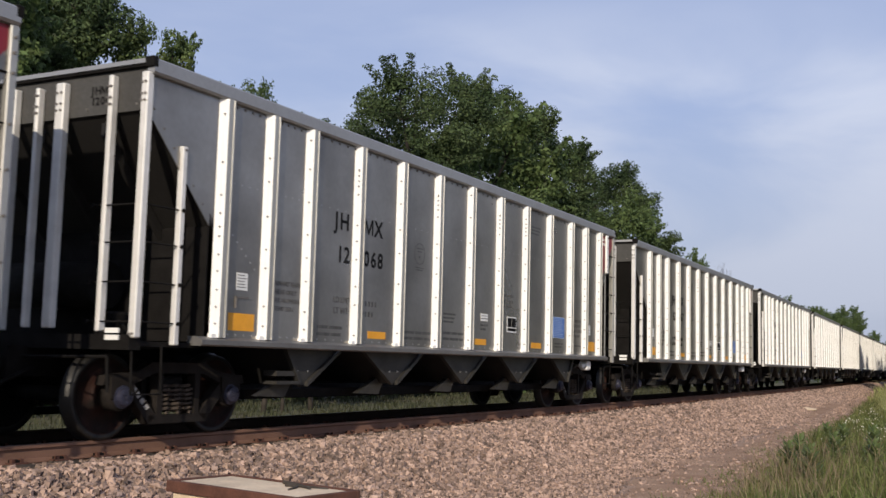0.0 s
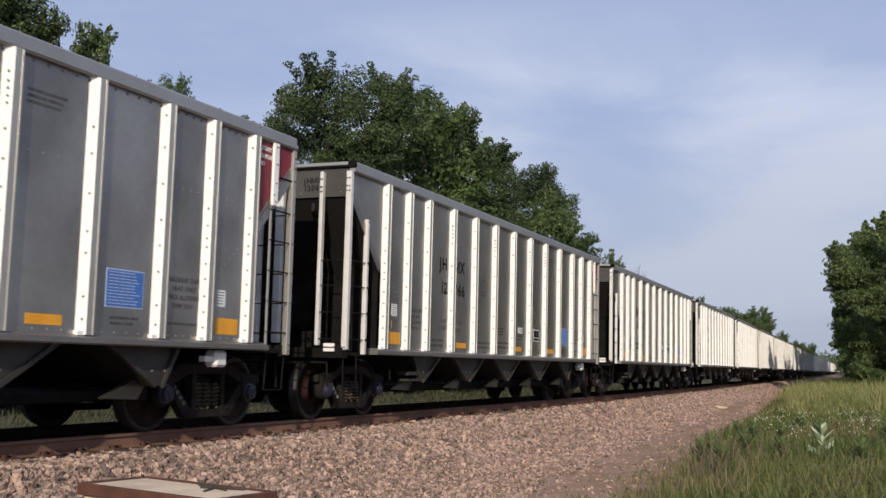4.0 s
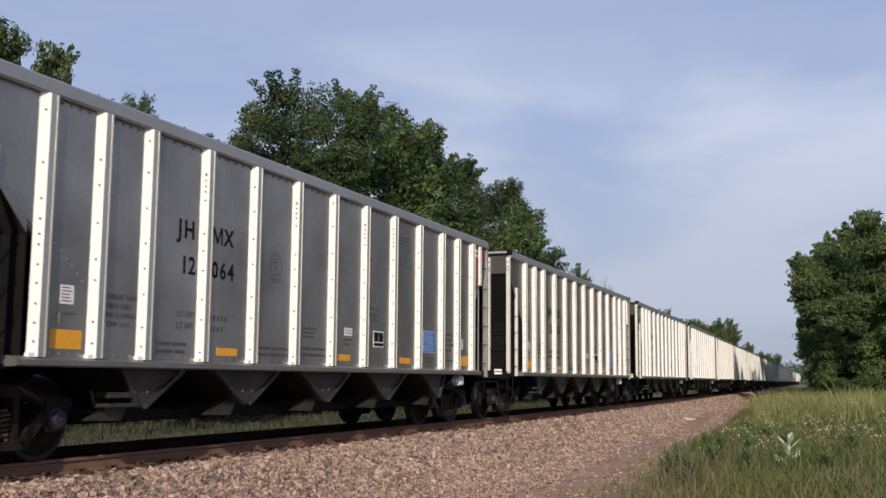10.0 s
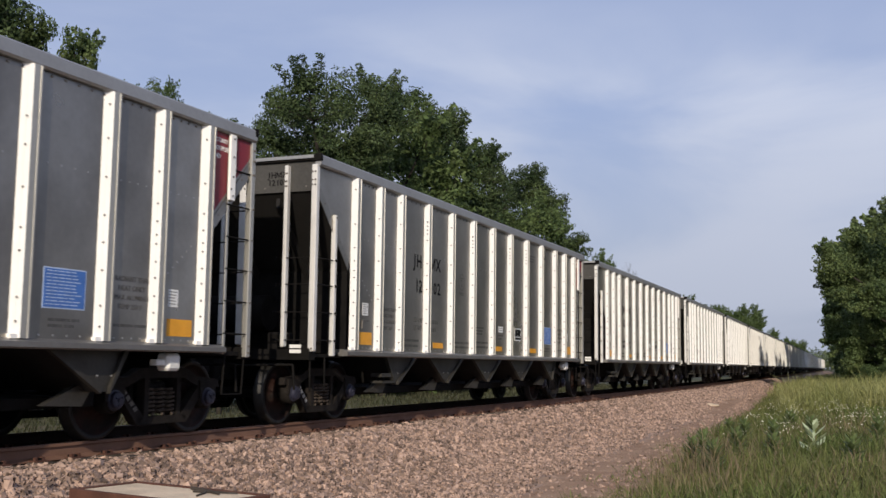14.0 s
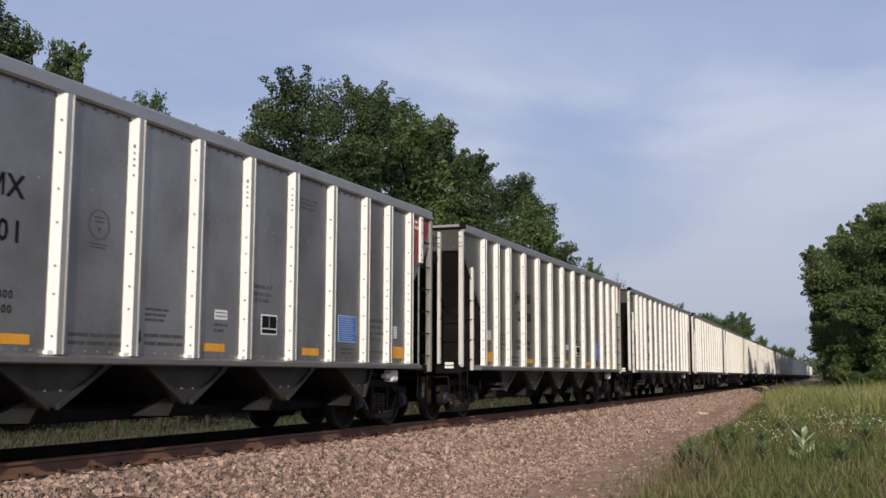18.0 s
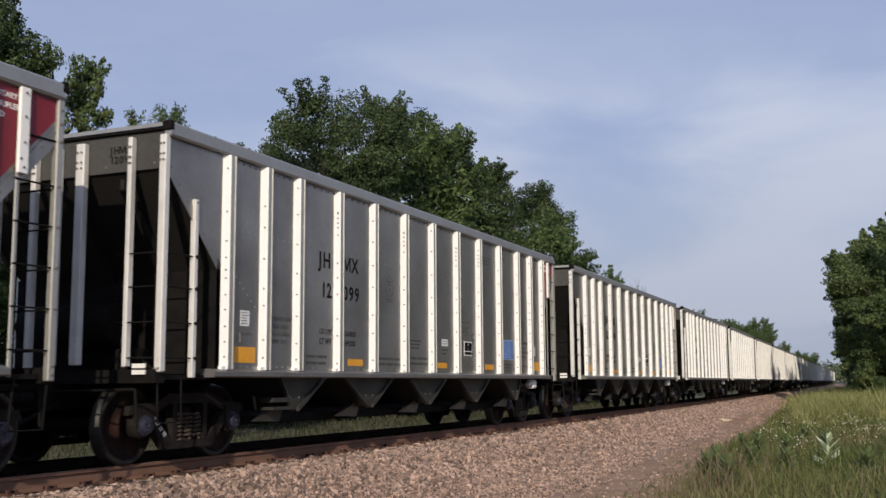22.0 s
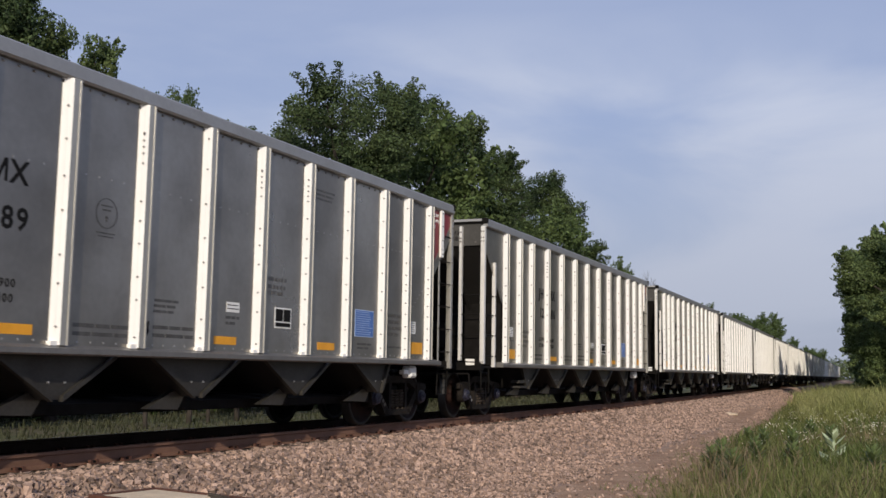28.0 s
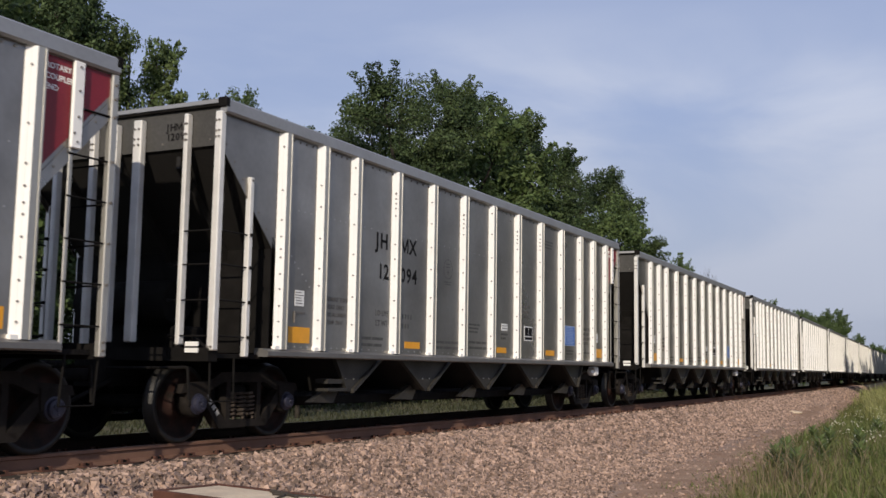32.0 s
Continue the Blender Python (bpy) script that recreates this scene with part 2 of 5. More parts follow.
def prism(bm, pts, axis, a, b, mat=0):
    """A closed outline pts extruded along an axis from a to b. The outline runs in the other two axes, in their order."""
    def at(p, h):
        q = list(p)
        q.insert("xyz".index(axis), h)
        return q
    lo = [bm.verts.new(at(p, a)) for p in pts]
    hi = [bm.verts.new(at(p, b)) for p in pts]
    n = len(pts)
    fs = [bm.faces.new(lo[::-1]), bm.faces.new(hi)]
    fs += [bm.faces.new((lo[i], lo[(i + 1) % n], hi[(i + 1) % n], hi[i])) for i in range(n)]
    for f in fs:
        f.material_index = mat
    bmesh.ops.recalc_face_normals(bm, faces=fs)
    return fs


def rod(bm, p, q, r, n=8, mat=0, r2=None):
    p, q = Vector(p), Vector(q)
    m = (q - p).to_track_quat("Z", "Y").to_matrix()
    r2 = r if r2 is None else r2
    lo = [bm.verts.new(p + m @ Vector((r * math.cos(a), r * math.sin(a), 0))) for a in (2 * math.pi * i / n for i in range(n))]
    hi = [bm.verts.new(q + m @ Vector((r2 * math.cos(a), r2 * math.sin(a), 0))) for a in (2 * math.pi * i / n for i in range(n))]
    fs = [bm.faces.new(lo[::-1]), bm.faces.new(hi)] + [bm.faces.new((lo[i], lo[(i + 1) % n], hi[(i + 1) % n], hi[i])) for i in range(n)]
    for f in fs:
        f.material_index = mat
        f.smooth = len(f.verts) == 4 and n > 6
    return fs


def lathe(bm, prof, n=32, mat=0, centre=(0, 0, 0), mats=None):
    """A closed profile of (along x, radius) turned round the x axis."""
    c = Vector(centre)
    rings = [[bm.verts.new(c + Vector((x, r * math.cos(a), r * math.sin(a)))) for a in (2 * math.pi * i / n for i in range(n))] for x, r in prof]
    fs = []
    for k in range(len(prof) - 1):
        for i in range(n):
            f = bm.faces.new((rings[k][i], rings[k][(i + 1) % n], rings[k + 1][(i + 1) % n], rings[k + 1][i]))
            f.material_index = mats[k] if mats else mat
            f.smooth = True
            fs.append(f)
    for ring, m in ((rings[0], 0), (rings[-1], -1)):
        f = bm.faces.new(ring)
        f.material_index = mats[m] if mats else mat
        fs.append(f)
    bmesh.ops.recalc_face_normals(bm, faces=fs)


def grid_mesh(name, verts, faces, mat, smooth=False):
    me = bpy.data.meshes.new(name)
    me.from_pydata(verts, [], faces)
    me.materials.append(mat)
    if smooth:
        me.shade_smooth()
    me.update()
    return me


TEXTS = {}


def letters(text, size):
    """A thin mesh of words in the built-in font, left-aligned, baseline at the origin."""
    if text == "M" and (text, size) not in TEXTS:
        bm = bmesh.new()
        prism(bm, [(x * size, y * size) for x, y in ((0.04, 0), (0.04, 0.70), (0.17, 0.70), (0.40, 0.20), (0.63, 0.70), (0.76, 0.70), (0.76, 0), (0.66, 0), (0.66, 0.50), (0.43, 0.02), (0.37, 0.02), (0.14, 0.50), (0.14, 0))], "z", -0.0015, 0.0015)
        TEXTS[text, size] = mesh_of(bm, "letters")
    if (text, size) not in TEXTS:
        cu = bpy.data.curves.new("letters", "FONT")
        cu.body, cu.size, cu.extrude, cu.resolution_u, cu.offset = text, size, 0.0015, 2, size * (0.0 if "M" in text else 0.02)
        ob = new("letters", cu)
        thin = bpy.data.meshes.new_from_object(ob.evaluated_get(bpy.context.evaluated_depsgraph_get()))
        TEXTS[text, size] = thin
        bpy.data.objects.remove(ob)
        bpy.data.curves.remove(cu)
    return TEXTS[text, size].copy()


# ---- the track's line ----
CURVE = 0.4270e-3
BEND = 56.6         # the curve runs out here
MID = 9.20          # from the camera to the track's middle
GAUGE = 0.755


def line_x(y):
    y = max(0.0, y)
    near = min(y, BEND)
    return -MID - CURVE * near * near - 2 * CURVE * BEND * (y - near)


def on_line(y, e=0.0, z=0.0):
    """A point beside the track: e metres to the right of its middle."""
    return Vector((line_x(y) + e, y, z))


def along(y):
    return pose(line_x(y), y, 0, 0, 0, math.degrees(math.atan(2 * CURVE * min(BEND, max(0.0, y)))))


# ---- ground, ballast, track ----
def verge(y):
    """Where the grass begins, from the track's middle."""
    return max(3.3, 6.3 - 0.045 * max(0, y)) + 0.04 * min(12.0, max(0.0, 20 - y)) + 0.25 * noise.noise((y * 0.35, 3.1, 0)) + 0.12 * noise.noise((y * 1.3, 7.7, 0))


def ground_z(e):
    """The height of the ground e metres to the right of the track's middle."""
    pts = ((-2500, -1.2), (-40, -1.3), (-19, -1.25), (-12, -1.25), (-6.5, -1.4), (-3.6, -1.2), (-2.6, -1.0), (4.0, -0.98), (4.6, -0.93), (6.0, -0.84), (9.0, -0.58), (16, -0.5), (60, -0.3), (2500, 0.0))
    for (a, za), (b, zb) in zip(pts, pts[1:]):
        if e <= b:
            return za + (zb - za) * (e - a) / (b - a)
    return 0.0


def steps(*runs):
    out = []
    for a, b, n in runs:
        out += [a + (b - a) * i / n for i in range(n)]
    return out + [runs[-1][1]]


def strip(name, es, ys, zf, mat, lift=0.0, rough=0.0):
    verts, faces = [], []
    for y in ys:
        for e in es:
            ee = e(y) if callable(e) else e
            p = on_line(min(y, 600), ee)
            p.y = y
            z = zf(ee) + lift + rough * noise.noise((p.x * 1.7, y * 1.7, 0))
            verts.append((p.x, p.y, z))
    n = len(es)
    for j in range(len(ys) - 1):
        for i in range(n - 1):
            a = j * n + i
            faces.append((a, a + 1, a + n + 1, a + n))
    return grid_mesh(name, verts, faces, mat, True)


def bed_z(e):
    pts = ((-3.4, -1.05), (-1.75, -0.19), (1.75, -0.19), (3.15, -0.78), (6.4, -0.86))
    for (a, za), (b, zb) in zip(pts, pts[1:]):
        if e <= b:
            return za + (zb - za) * (e - a) / (b - a)
    return -0.86


YS_ALL = steps((-300, -20, 14), (-20, 60, 80), (60, 200, 40), (200, 600, 20), (600, 3500, 8))
ground = new("ground", strip("ground", steps((-2500, -60, 8), (-60, -4, 24), (-4, 12, 24), (12, 60, 16), (60, 2500, 8)), YS_ALL, ground_z, SOIL, 0, 0.05))
tagged(ground, "uneven grassy ground beside the railway line", "ground", kind="structure")
YS_BED = steps((-40, 0, 20), (0, 70, 140), (70, 500, 60))
bed = new("ballast_bed", strip("ballast_bed", [-3.4, -2.6, -1.75, -1.3, -0.4, 0.4, 1.3, 1.75, 2.2, 2.65, 3.15, 3.6, 4.1, lambda y: max(4.2, verge(y) - 0.5), lambda y: max(4.3, verge(y) + 0.25)], YS_BED, bed_z, BED, 0.0, 0.03))
tagged(bed, "pinkish grey crushed stone ballast under the railway track", "ballast", kind="structure")


margin = new("dirt_margin", strip("dirt_margin", [lambda y: verge(y) - 1.55 + 0.5 * noise.noise((y * 0.8, 11.0, 0)) + 0.35 * noise.noise((y * 3.1, 5.0, 0)), lambda y: verge(y) - 0.6, lambda y: verge(y) + 0.1, lambda y: verge(y) + 0.9], YS_BED, lambda e: max(bed_z(e), ground_z(e)) + 0.045 * min(1.0, max(0.0, (e - 3.2) / 0.6)), DIRT, 0.0, 0.03))
for i, v in enumerate(margin.data.vertices):
    if i % 4 == 0:
        v.co.z -= 0.05
tagged(margin, "bare brown dirt between the ballast and the grass", "dirt", kind="structure")
# a dark strip laid between the rails for the train's shadow
shaded_bed = new("track_centre", strip("track_centre", [-1.35, -0.6, 0.0, 0.55, 0.66], YS_BED, lambda e: -0.185, SHADEBED, 0.0, 0.015))
tagged(shaded_bed, "dark strip of ballast, coloured for the shade between the rails", "ballast", kind="structure")


def build_track():
    track = tagged(new("railway_track"), "railway track with rusty steel rails on weathered wooden ties", "railway track", kind="structure")
    ys = steps((-40, 0, 8), (0, 120, 48), (120, 480, 36))
    prof = [(-0.075, -0.172), (0.075, -0.172), (0.075, -0.160), (0.010, -0.135), (0.009, -0.045), (0.037, -0.035), (0.037, -0.006), (0.028, 0.0), (-0.028, 0.0), (-0.037, -0.006), (-0.037, -0.035), (-0.009, -0.045), (-0.010, -0.135), (-0.075, -0.160)]
    for side in (-1, 1):
        verts, faces, n = [], [], len(prof)
        for y in ys:
            for a, z in prof:
                verts.append(on_line(y, side * GAUGE + a, z))
        for j in range(len(ys) - 1):
            for i in range(n):
                k = (i + 1) % n
                faces.append((j * n + i, j * n + k, (j + 1) * n + k, (j + 1) * n + i))
        me = grid_mesh("rail", verts, faces, RAIL if side > 0 else SHADERAIL)
        me.materials.append(RAILTOP)
        for p in me.polygons:
            p.material_index = 1 if p.index % n in (7,) else 0
        part("rail", me, RAIL, track, "rusty steel rail with a polished head")
    bm = bmesh.new()
    box(bm, -1.3, 1.3, -0.115, 0.115, -0.36, -0.165, 0, 0.012)
    tie = mesh_of(bm, "tie", TIE)
    bm = bmesh.new()
    for s in (-1, 1):
        box(bm, s * GAUGE - 0.17, s * GAUGE + 0.17, -0.095, 0.095, -0.166, -0.152)
        for dx in (-0.11, 0.11):
            for dy in (-0.05, 0.05):
                box(bm, s * GAUGE + dx - 0.018, s * GAUGE + dx + 0.018, dy - 0.018, dy + 0.018, -0.152, -0.118)
    plate = mesh_of(bm, "tie_plate", RUST)
    bm = bmesh.new()
    box(bm, GAUGE + 0.05, GAUGE + 0.12, -0.05, 0.05, -0.162, -0.128)
    anchor = mesh_of(bm, "rail_anchor", UNDER)
    for i in range(300):
        y = -10 + 0.53 * i
        t = part("tie", tie, TIE, track)
        t.matrix_basis = along(y) @ pose(random.uniform(-0.03, 0.03), 0, 0, 0, 0, random.uniform(-1, 1))
        if y < 60:
            t = part("tie_plate", plate, RUST, track)
            t.matrix_basis = along(y)
            t = part("rail_anchor", anchor, UNDER, track)
            t.matrix_basis = along(y)
    return track


build_track()


# ---- the hopper cars ----
PITCH = 16.20
LEN = 14.59
HALF = 1.6
AXLES = (1.28, 13.65)   # middles of the two trucks
RIDE = 0.097        # the body's heights below are counted from this far under the railhead
TOP, SILL = 4.0, 1.105
POSTS = [1.19, 2.03] + [2.845 + 1.13 * i for i in range(9)] + [12.735, 13.59]
BAYS = [0.06] + POSTS + [LEN - 0.06]


def Y(u):
    return u - LEN / 2


def post_mesh(bolts):
    """A hat-section side post, standing proud of the sheet, with its foot and rows of bolts. Outwards is x."""
    bm = bmesh.new()
    z0, z1 = 1.2, 3.84
    prism(bm, [(0.0, -0.100), (0.006, -0.100), (0.036, -0.060), (0.040, -0.052), (0.070, -0.014), (0.070, 0.068), (0.080, 0.071), (0.080, 0.088), (0.0, 0.092)], "z", z0, z1)
    box(bm, 0.0, 0.055, -0.120, -0.02, 1.196, 1.240)
    for z in bolts:
        p = Vector((0.040, -0.054, z))
        nrm = Vector((0.78, -0.62, 0)).normalized()
        rod(bm, p - nrm * 0.004, p + nrm * 0.013, 0.0115, 6, 1)
    # the outer face and lip have their weaker light coloured in
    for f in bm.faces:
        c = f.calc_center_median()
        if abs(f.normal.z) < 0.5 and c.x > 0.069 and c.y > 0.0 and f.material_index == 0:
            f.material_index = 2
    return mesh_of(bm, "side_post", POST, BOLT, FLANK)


def label_part(car, name, u0, u1, z0, z1, mat, label="", x=HALF, thick=0.004, bars=0, barmat=None):
    bm = bmesh.new()
    box(bm, x, x + thick, Y(u0), Y(u1), z0, z1, 0)
    lab = part(name, bm, mat, car, label)
    if bars:
        bm = bmesh.new()
        h = (z1 - z0) / (bars + 0.8)
        for i in range(bars):
            w = (u1 - u0) * random.uniform(0.6, 0.88)
            zb = z1 - h * (i + 0.8)
            box(bm, x + thick, x + thick + 0.003, Y(u0) + (u1 - u0) * 0.06, Y(u0) + (u1 - u0) * 0.06 + w, zb - h * 0.13, zb + h * 0.11)
        tagged(part("writing", bm, barmat or WHITE, lab), kind="stuff")
    return lab


def bars_part(car, name, u0, z0, lines, h, gap, mat, label="", x=HALF):
    """Lines of writing too small to read, as rows of short bars."""
    bm = bmesh.new()
    for i, words in enumerate(lines):
        u, z = u0, z0 - i * gap
        for w in words:
            box(bm, x, x + 0.003, Y(u), Y(u + w), z, z + h)
            u += w + h * 0.6
    return tagged(part(name, bm, mat, car, label), kind="stuff")


def lettering(car, name, text, size, u, z, mat, label, x=HALF + 0.002, spaced=False):
    """A word on the car's side; spaced: each letter a part of its own."""
    ob = None
    for i, ch in enumerate(text if spaced else [text]):
        me = letters(ch, size)
        me.materials.clear()
        me.materials.append(mat)
        ob = part(name, me, mat, car, label)
        ob.matrix_basis = pose(x, Y(u), z, 90, 0, 90)
        if spaced:
            u += size * {"1": 0.52, "J": 0.37, "M": 0.86, "H": 0.72, "X": 0.68}.get(ch, 0.60)
    return ob


def build_truck(car, u, rear):
    y = Y(u)
    bm = bmesh.new()
    box(bm, -0.95, 0.95, y - 0.2, y + 0.2, 0.36, 0.66, 0, 0.03)
    rod(bm, (0, y, 0.6), (0, y, 0.9), 0.2, 12)
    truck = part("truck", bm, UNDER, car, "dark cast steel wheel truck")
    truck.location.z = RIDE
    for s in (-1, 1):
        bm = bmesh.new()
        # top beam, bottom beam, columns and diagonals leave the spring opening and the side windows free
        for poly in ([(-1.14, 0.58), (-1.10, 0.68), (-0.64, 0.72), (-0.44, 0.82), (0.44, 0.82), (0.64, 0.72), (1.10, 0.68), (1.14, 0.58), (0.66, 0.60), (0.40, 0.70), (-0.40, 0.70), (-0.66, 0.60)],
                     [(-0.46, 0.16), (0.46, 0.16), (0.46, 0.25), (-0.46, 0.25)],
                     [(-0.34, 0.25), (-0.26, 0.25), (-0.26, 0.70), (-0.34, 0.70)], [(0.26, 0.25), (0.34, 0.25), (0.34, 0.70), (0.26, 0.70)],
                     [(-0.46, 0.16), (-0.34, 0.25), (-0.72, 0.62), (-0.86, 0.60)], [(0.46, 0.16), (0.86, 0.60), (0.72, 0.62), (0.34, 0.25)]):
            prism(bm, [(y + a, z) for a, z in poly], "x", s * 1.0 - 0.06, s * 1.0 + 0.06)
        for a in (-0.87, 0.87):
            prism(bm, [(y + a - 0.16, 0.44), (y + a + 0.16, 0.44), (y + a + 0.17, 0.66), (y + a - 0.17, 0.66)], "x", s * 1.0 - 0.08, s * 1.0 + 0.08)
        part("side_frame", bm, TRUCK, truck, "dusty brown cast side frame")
        for k in (-0.185, 0.0, 0.185):
            bm = bmesh.new()
            turns, seg = 6, 48
            prev = None
            r, wire = 0.078, 0.018
            for i in range(seg + 1):
                a = 2 * math.pi * turns * i / seg
                p = Vector((s * 0.97 + r * math.cos(a), y + k + r * math.sin(a), 0.27 + 0.30 * i / seg))
                if prev is not None:
                    rod(bm, prev, p, wire, 5)
                prev = p
            part("spring", bm, SPRING, truck, "coil spring")
        for a in (-0.87, 0.87):
            bm = bmesh.new()
            lathe(bm, [(s * 1.02, 0.12), (s * 1.085, 0.12), (s * 1.09, 0.10), (s * 1.13, 0.095), (s * 1.14, 0.075), (s * 1.142, 0.028), (s * 1.155, 0.024)], 20, 0, (0, y + a, 0.457))
            for f_ in bm.faces:
                f_.smooth = False
            for q in range(3):
                a2 = 2.1 * q + 0.5
                rod(bm, (s * 1.13, y + a + 0.055 * math.cos(a2), 0.457 + 0.055 * math.sin(a2)), (s * 1.155, y + a + 0.055 * math.cos(a2), 0.457 + 0.055 * math.sin(a2)), 0.014, 6)
            part("bearing_cap", bm, CAP, truck, "blue painted roller bearing cap")
            bm = bmesh.new()
            lathe(bm, [(s * 0.90, 0.17), (s * 1.03, 0.17), (s * 1.06, 0.15), (s * 1.07, 0.11)], 20, 0, (0, y + a, 0.475))
            part("bearing_housing", bm, TRUCK, truck)
        bm = bmesh.new()
        for q in range(4):
            ya, za = y - 0.74 + 0.065 * q, 0.545 - 0.065 * q
            prism(bm, [(ya, za), (ya + 0.045, za + 0.03), (ya + 0.085, za - 0.012), (ya + 0.04, za - 0.042)], "x", s * 1.062, s * 1.066)
        tagged(part("stencil", bm, FAINT if rear else WORN, truck, "worn white stencilled strip"), kind="stuff")
        for a in (-0.42, 0.35):
            bm = bmesh.new()
            box(bm, s * 0.78, s * 0.9, y + a, y + a + 0.07, 0.30, 0.66)
            part("brake_shoe", bm, UNDER, truck)


def build_wheelset():
    bm = bmesh.new()
    rod(bm, (-1.0, 0, 0), (1.0, 0, 0), 0.085, 12)
    ws = part("wheelset", bm, UNDER, None)
    for s in (-1, 1):
        bm = bmesh.new()
        prof = [(0.62, 0.10), (0.66, 0.10), (0.665, 0.14), (0.70, 0.20), (0.71, 0.34), (0.685, 0.40), (0.685, 0.485), (0.71, 0.485), (0.725, 0.462), (0.815, 0.455), (0.82, 0.44), (0.82, 0.40), (0.775, 0.385), (0.76, 0.30), (0.765, 0.20), (0.80, 0.15), (0.83, 0.14), (0.83, 0.10)]
        mats = [1] * 5 + [2, 2, 2, 2, 2] + [3] + [0] * 6
        lathe(bm, [(s * a, r) for a, r in prof], 40, 0, mats=mats)
        part("wheel", bm, (WHEEL, UNDER, TREAD, RIM), ws, "rust-red steel wheel with a shiny tread")
    return ws


def build_car():
    """One open-topped aluminium hopper car, its middle over the origin, its leading end at -y."""
    rnd = random.Random(5)
    car = tagged(new("hopper_car"), "grey aluminium open-top hopper car with bright ribbed posts", "freight car", "hopper cars of the train")
    end = LEN / 2
    # near and far side sheets, one panel a bay
    plan = POSTS
    for s in (1, -1):
        for i in range(len(BAYS) - 1):
            a, b = BAYS[i] + (0.0 if i == 0 else 0.002), BAYS[i + 1] - 0.002
            bm = bmesh.new()
            if i == 0:
                pts = [(Y(a), 3.42), (Y(b), 2.38), (Y(b), 3.88), (Y(a), 3.88)]
            elif i == len(BAYS) - 2:
                pts = [(Y(a), 2.38), (Y(b), 3.42), (Y(b), 3.88), (Y(a), 3.88)]
            else:
                pts = [(Y(a), 1.15), (Y(b), 1.15), (Y(b), 3.88), (Y(a), 3.88)]
            prism(bm, pts, "x", s * (HALF - 0.012), s * HALF)
            if s == 1 and 0 < i < len(BAYS) - 2:
                n = 6
                for k in range(n):
                    yy = Y(a + (b - a) * (k + 0.5) / n)
                    rod(bm, (HALF, yy, 2.93), (HALF + 0.005, yy, 2.93), 0.009, 6, 1)
                    rod(bm, (HALF, yy, 1.24), (HALF + 0.006, yy, 1.24), 0.012, 6, 1)
                    rod(bm, (HALF, yy, 3.795), (HALF + 0.012, yy, 3.795), 0.016, 6, 2)
            if s == 1 and i in (1, len(BAYS) - 3):
                for k in range(6):
                    yy = Y(a + 0.22 + 0.5 * k / 6) if i == 1 else Y(b - 0.22 - 0.5 * k / 6)
                    rod(bm, (HALF, yy, 2.35 - 0.07 * k), (HALF + 0.006, yy, 2.35 - 0.07 * k), 0.011, 6, 1)
            part("side_panel", bm, (ALU, RIVET, BOLT), car)
    # edging along the slanted ends of the side sheets
    for s in (1, -1):
        for f in (-1, 1):
            bm = bmesh.new()
            prism(bm, [(f * -Y(0.02), 3.42), (f * -Y(1.0), 2.40), (f * -Y(1.0), 2.56), (f * -Y(0.02), 3.62)], "x", s * HALF, s * (HALF + 0.010))
            for k in range(6):
                q = 0.08 + 0.16 * k
                rod(bm, (s * HALF, f * -Y(q), 3.55 - q * 1.08 + 0.02), (s * (HALF + 0.018), f * -Y(q), 3.55 - q * 1.08 + 0.02), 0.013, 6, 1)
            part("slope_edging", bm, (ALU, BOLT), car)
    # posts
    variants = []
    for k in range(7):
        zs, z = [], 1.3 + rnd.uniform(0, 0.08)
        while z < 3.78:
            zs.append(z)
            z += (0.155 if (k == 0 and z < 2.6) else (0.33 if z < 2.9 else 0.42)) * rnd.uniform(0.65, 1.35)
        if k in (1, 2):
            zs += [3.30, 3.37, 3.44, 3.51]
        variants.append(post_mesh(zs))
    for i, u in enumerate(plan):
        v = variants[0 if i in (0, 11, 12) else ((1, 2)[i % 2] if i in (3, 5, 7, 8) else 3 + (i * 3) % 4)]
        for s in (1, -1):
            p = part("side_post", v, POST, car)
            p.matrix_basis = pose(HALF, Y(u), 0) if s == 1 else pose(-HALF, Y(u), 0, 0, 0, 180)
    # top chord and side sill
    for s in (1, -1):
        bm = bmesh.new()
        prism(bm, [(s * (HALF - 0.03), 3.83), (s * (HALF + 0.045), 3.83), (s * (HALF + 0.065), 3.855), (s * (HALF + 0.065), 3.98), (s * (HALF + 0.045), TOP), (s * (HALF - 0.03), TOP)], "y", -end, end)
        part("top_chord", bm, CHORD, car)
        bm = bmesh.new()
        prism(bm, [(s * (HALF - 0.10), SILL), (s * (HALF + 0.085), SILL), (s * (HALF + 0.105), SILL + 0.015), (s * (HALF + 0.105), 1.172), (s * (HALF + 0.012), 1.206), (s * (HALF - 0.10), 1.206)], "y", Y(0.87), Y(14.0))
        part("side_sill", bm, SILLGREY, car)
    # ends: upright sheet, slope sheet, end sill, posts, ladders, steps
    for f in (-1, 1):
        def E(u):
            return f * (end - u)
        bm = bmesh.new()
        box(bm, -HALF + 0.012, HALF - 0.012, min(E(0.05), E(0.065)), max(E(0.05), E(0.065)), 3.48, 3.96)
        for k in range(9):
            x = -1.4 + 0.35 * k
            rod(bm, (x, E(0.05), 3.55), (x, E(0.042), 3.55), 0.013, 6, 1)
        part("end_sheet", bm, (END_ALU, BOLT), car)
        bm = bmesh.new()
        prism(bm, [(-HALF - 0.02, 3.95), (HALF + 0.02, 3.95), (HALF + 0.02, TOP - 0.003), (-HALF - 0.02, TOP - 0.003)], "y", E(-0.02), E(0.09))
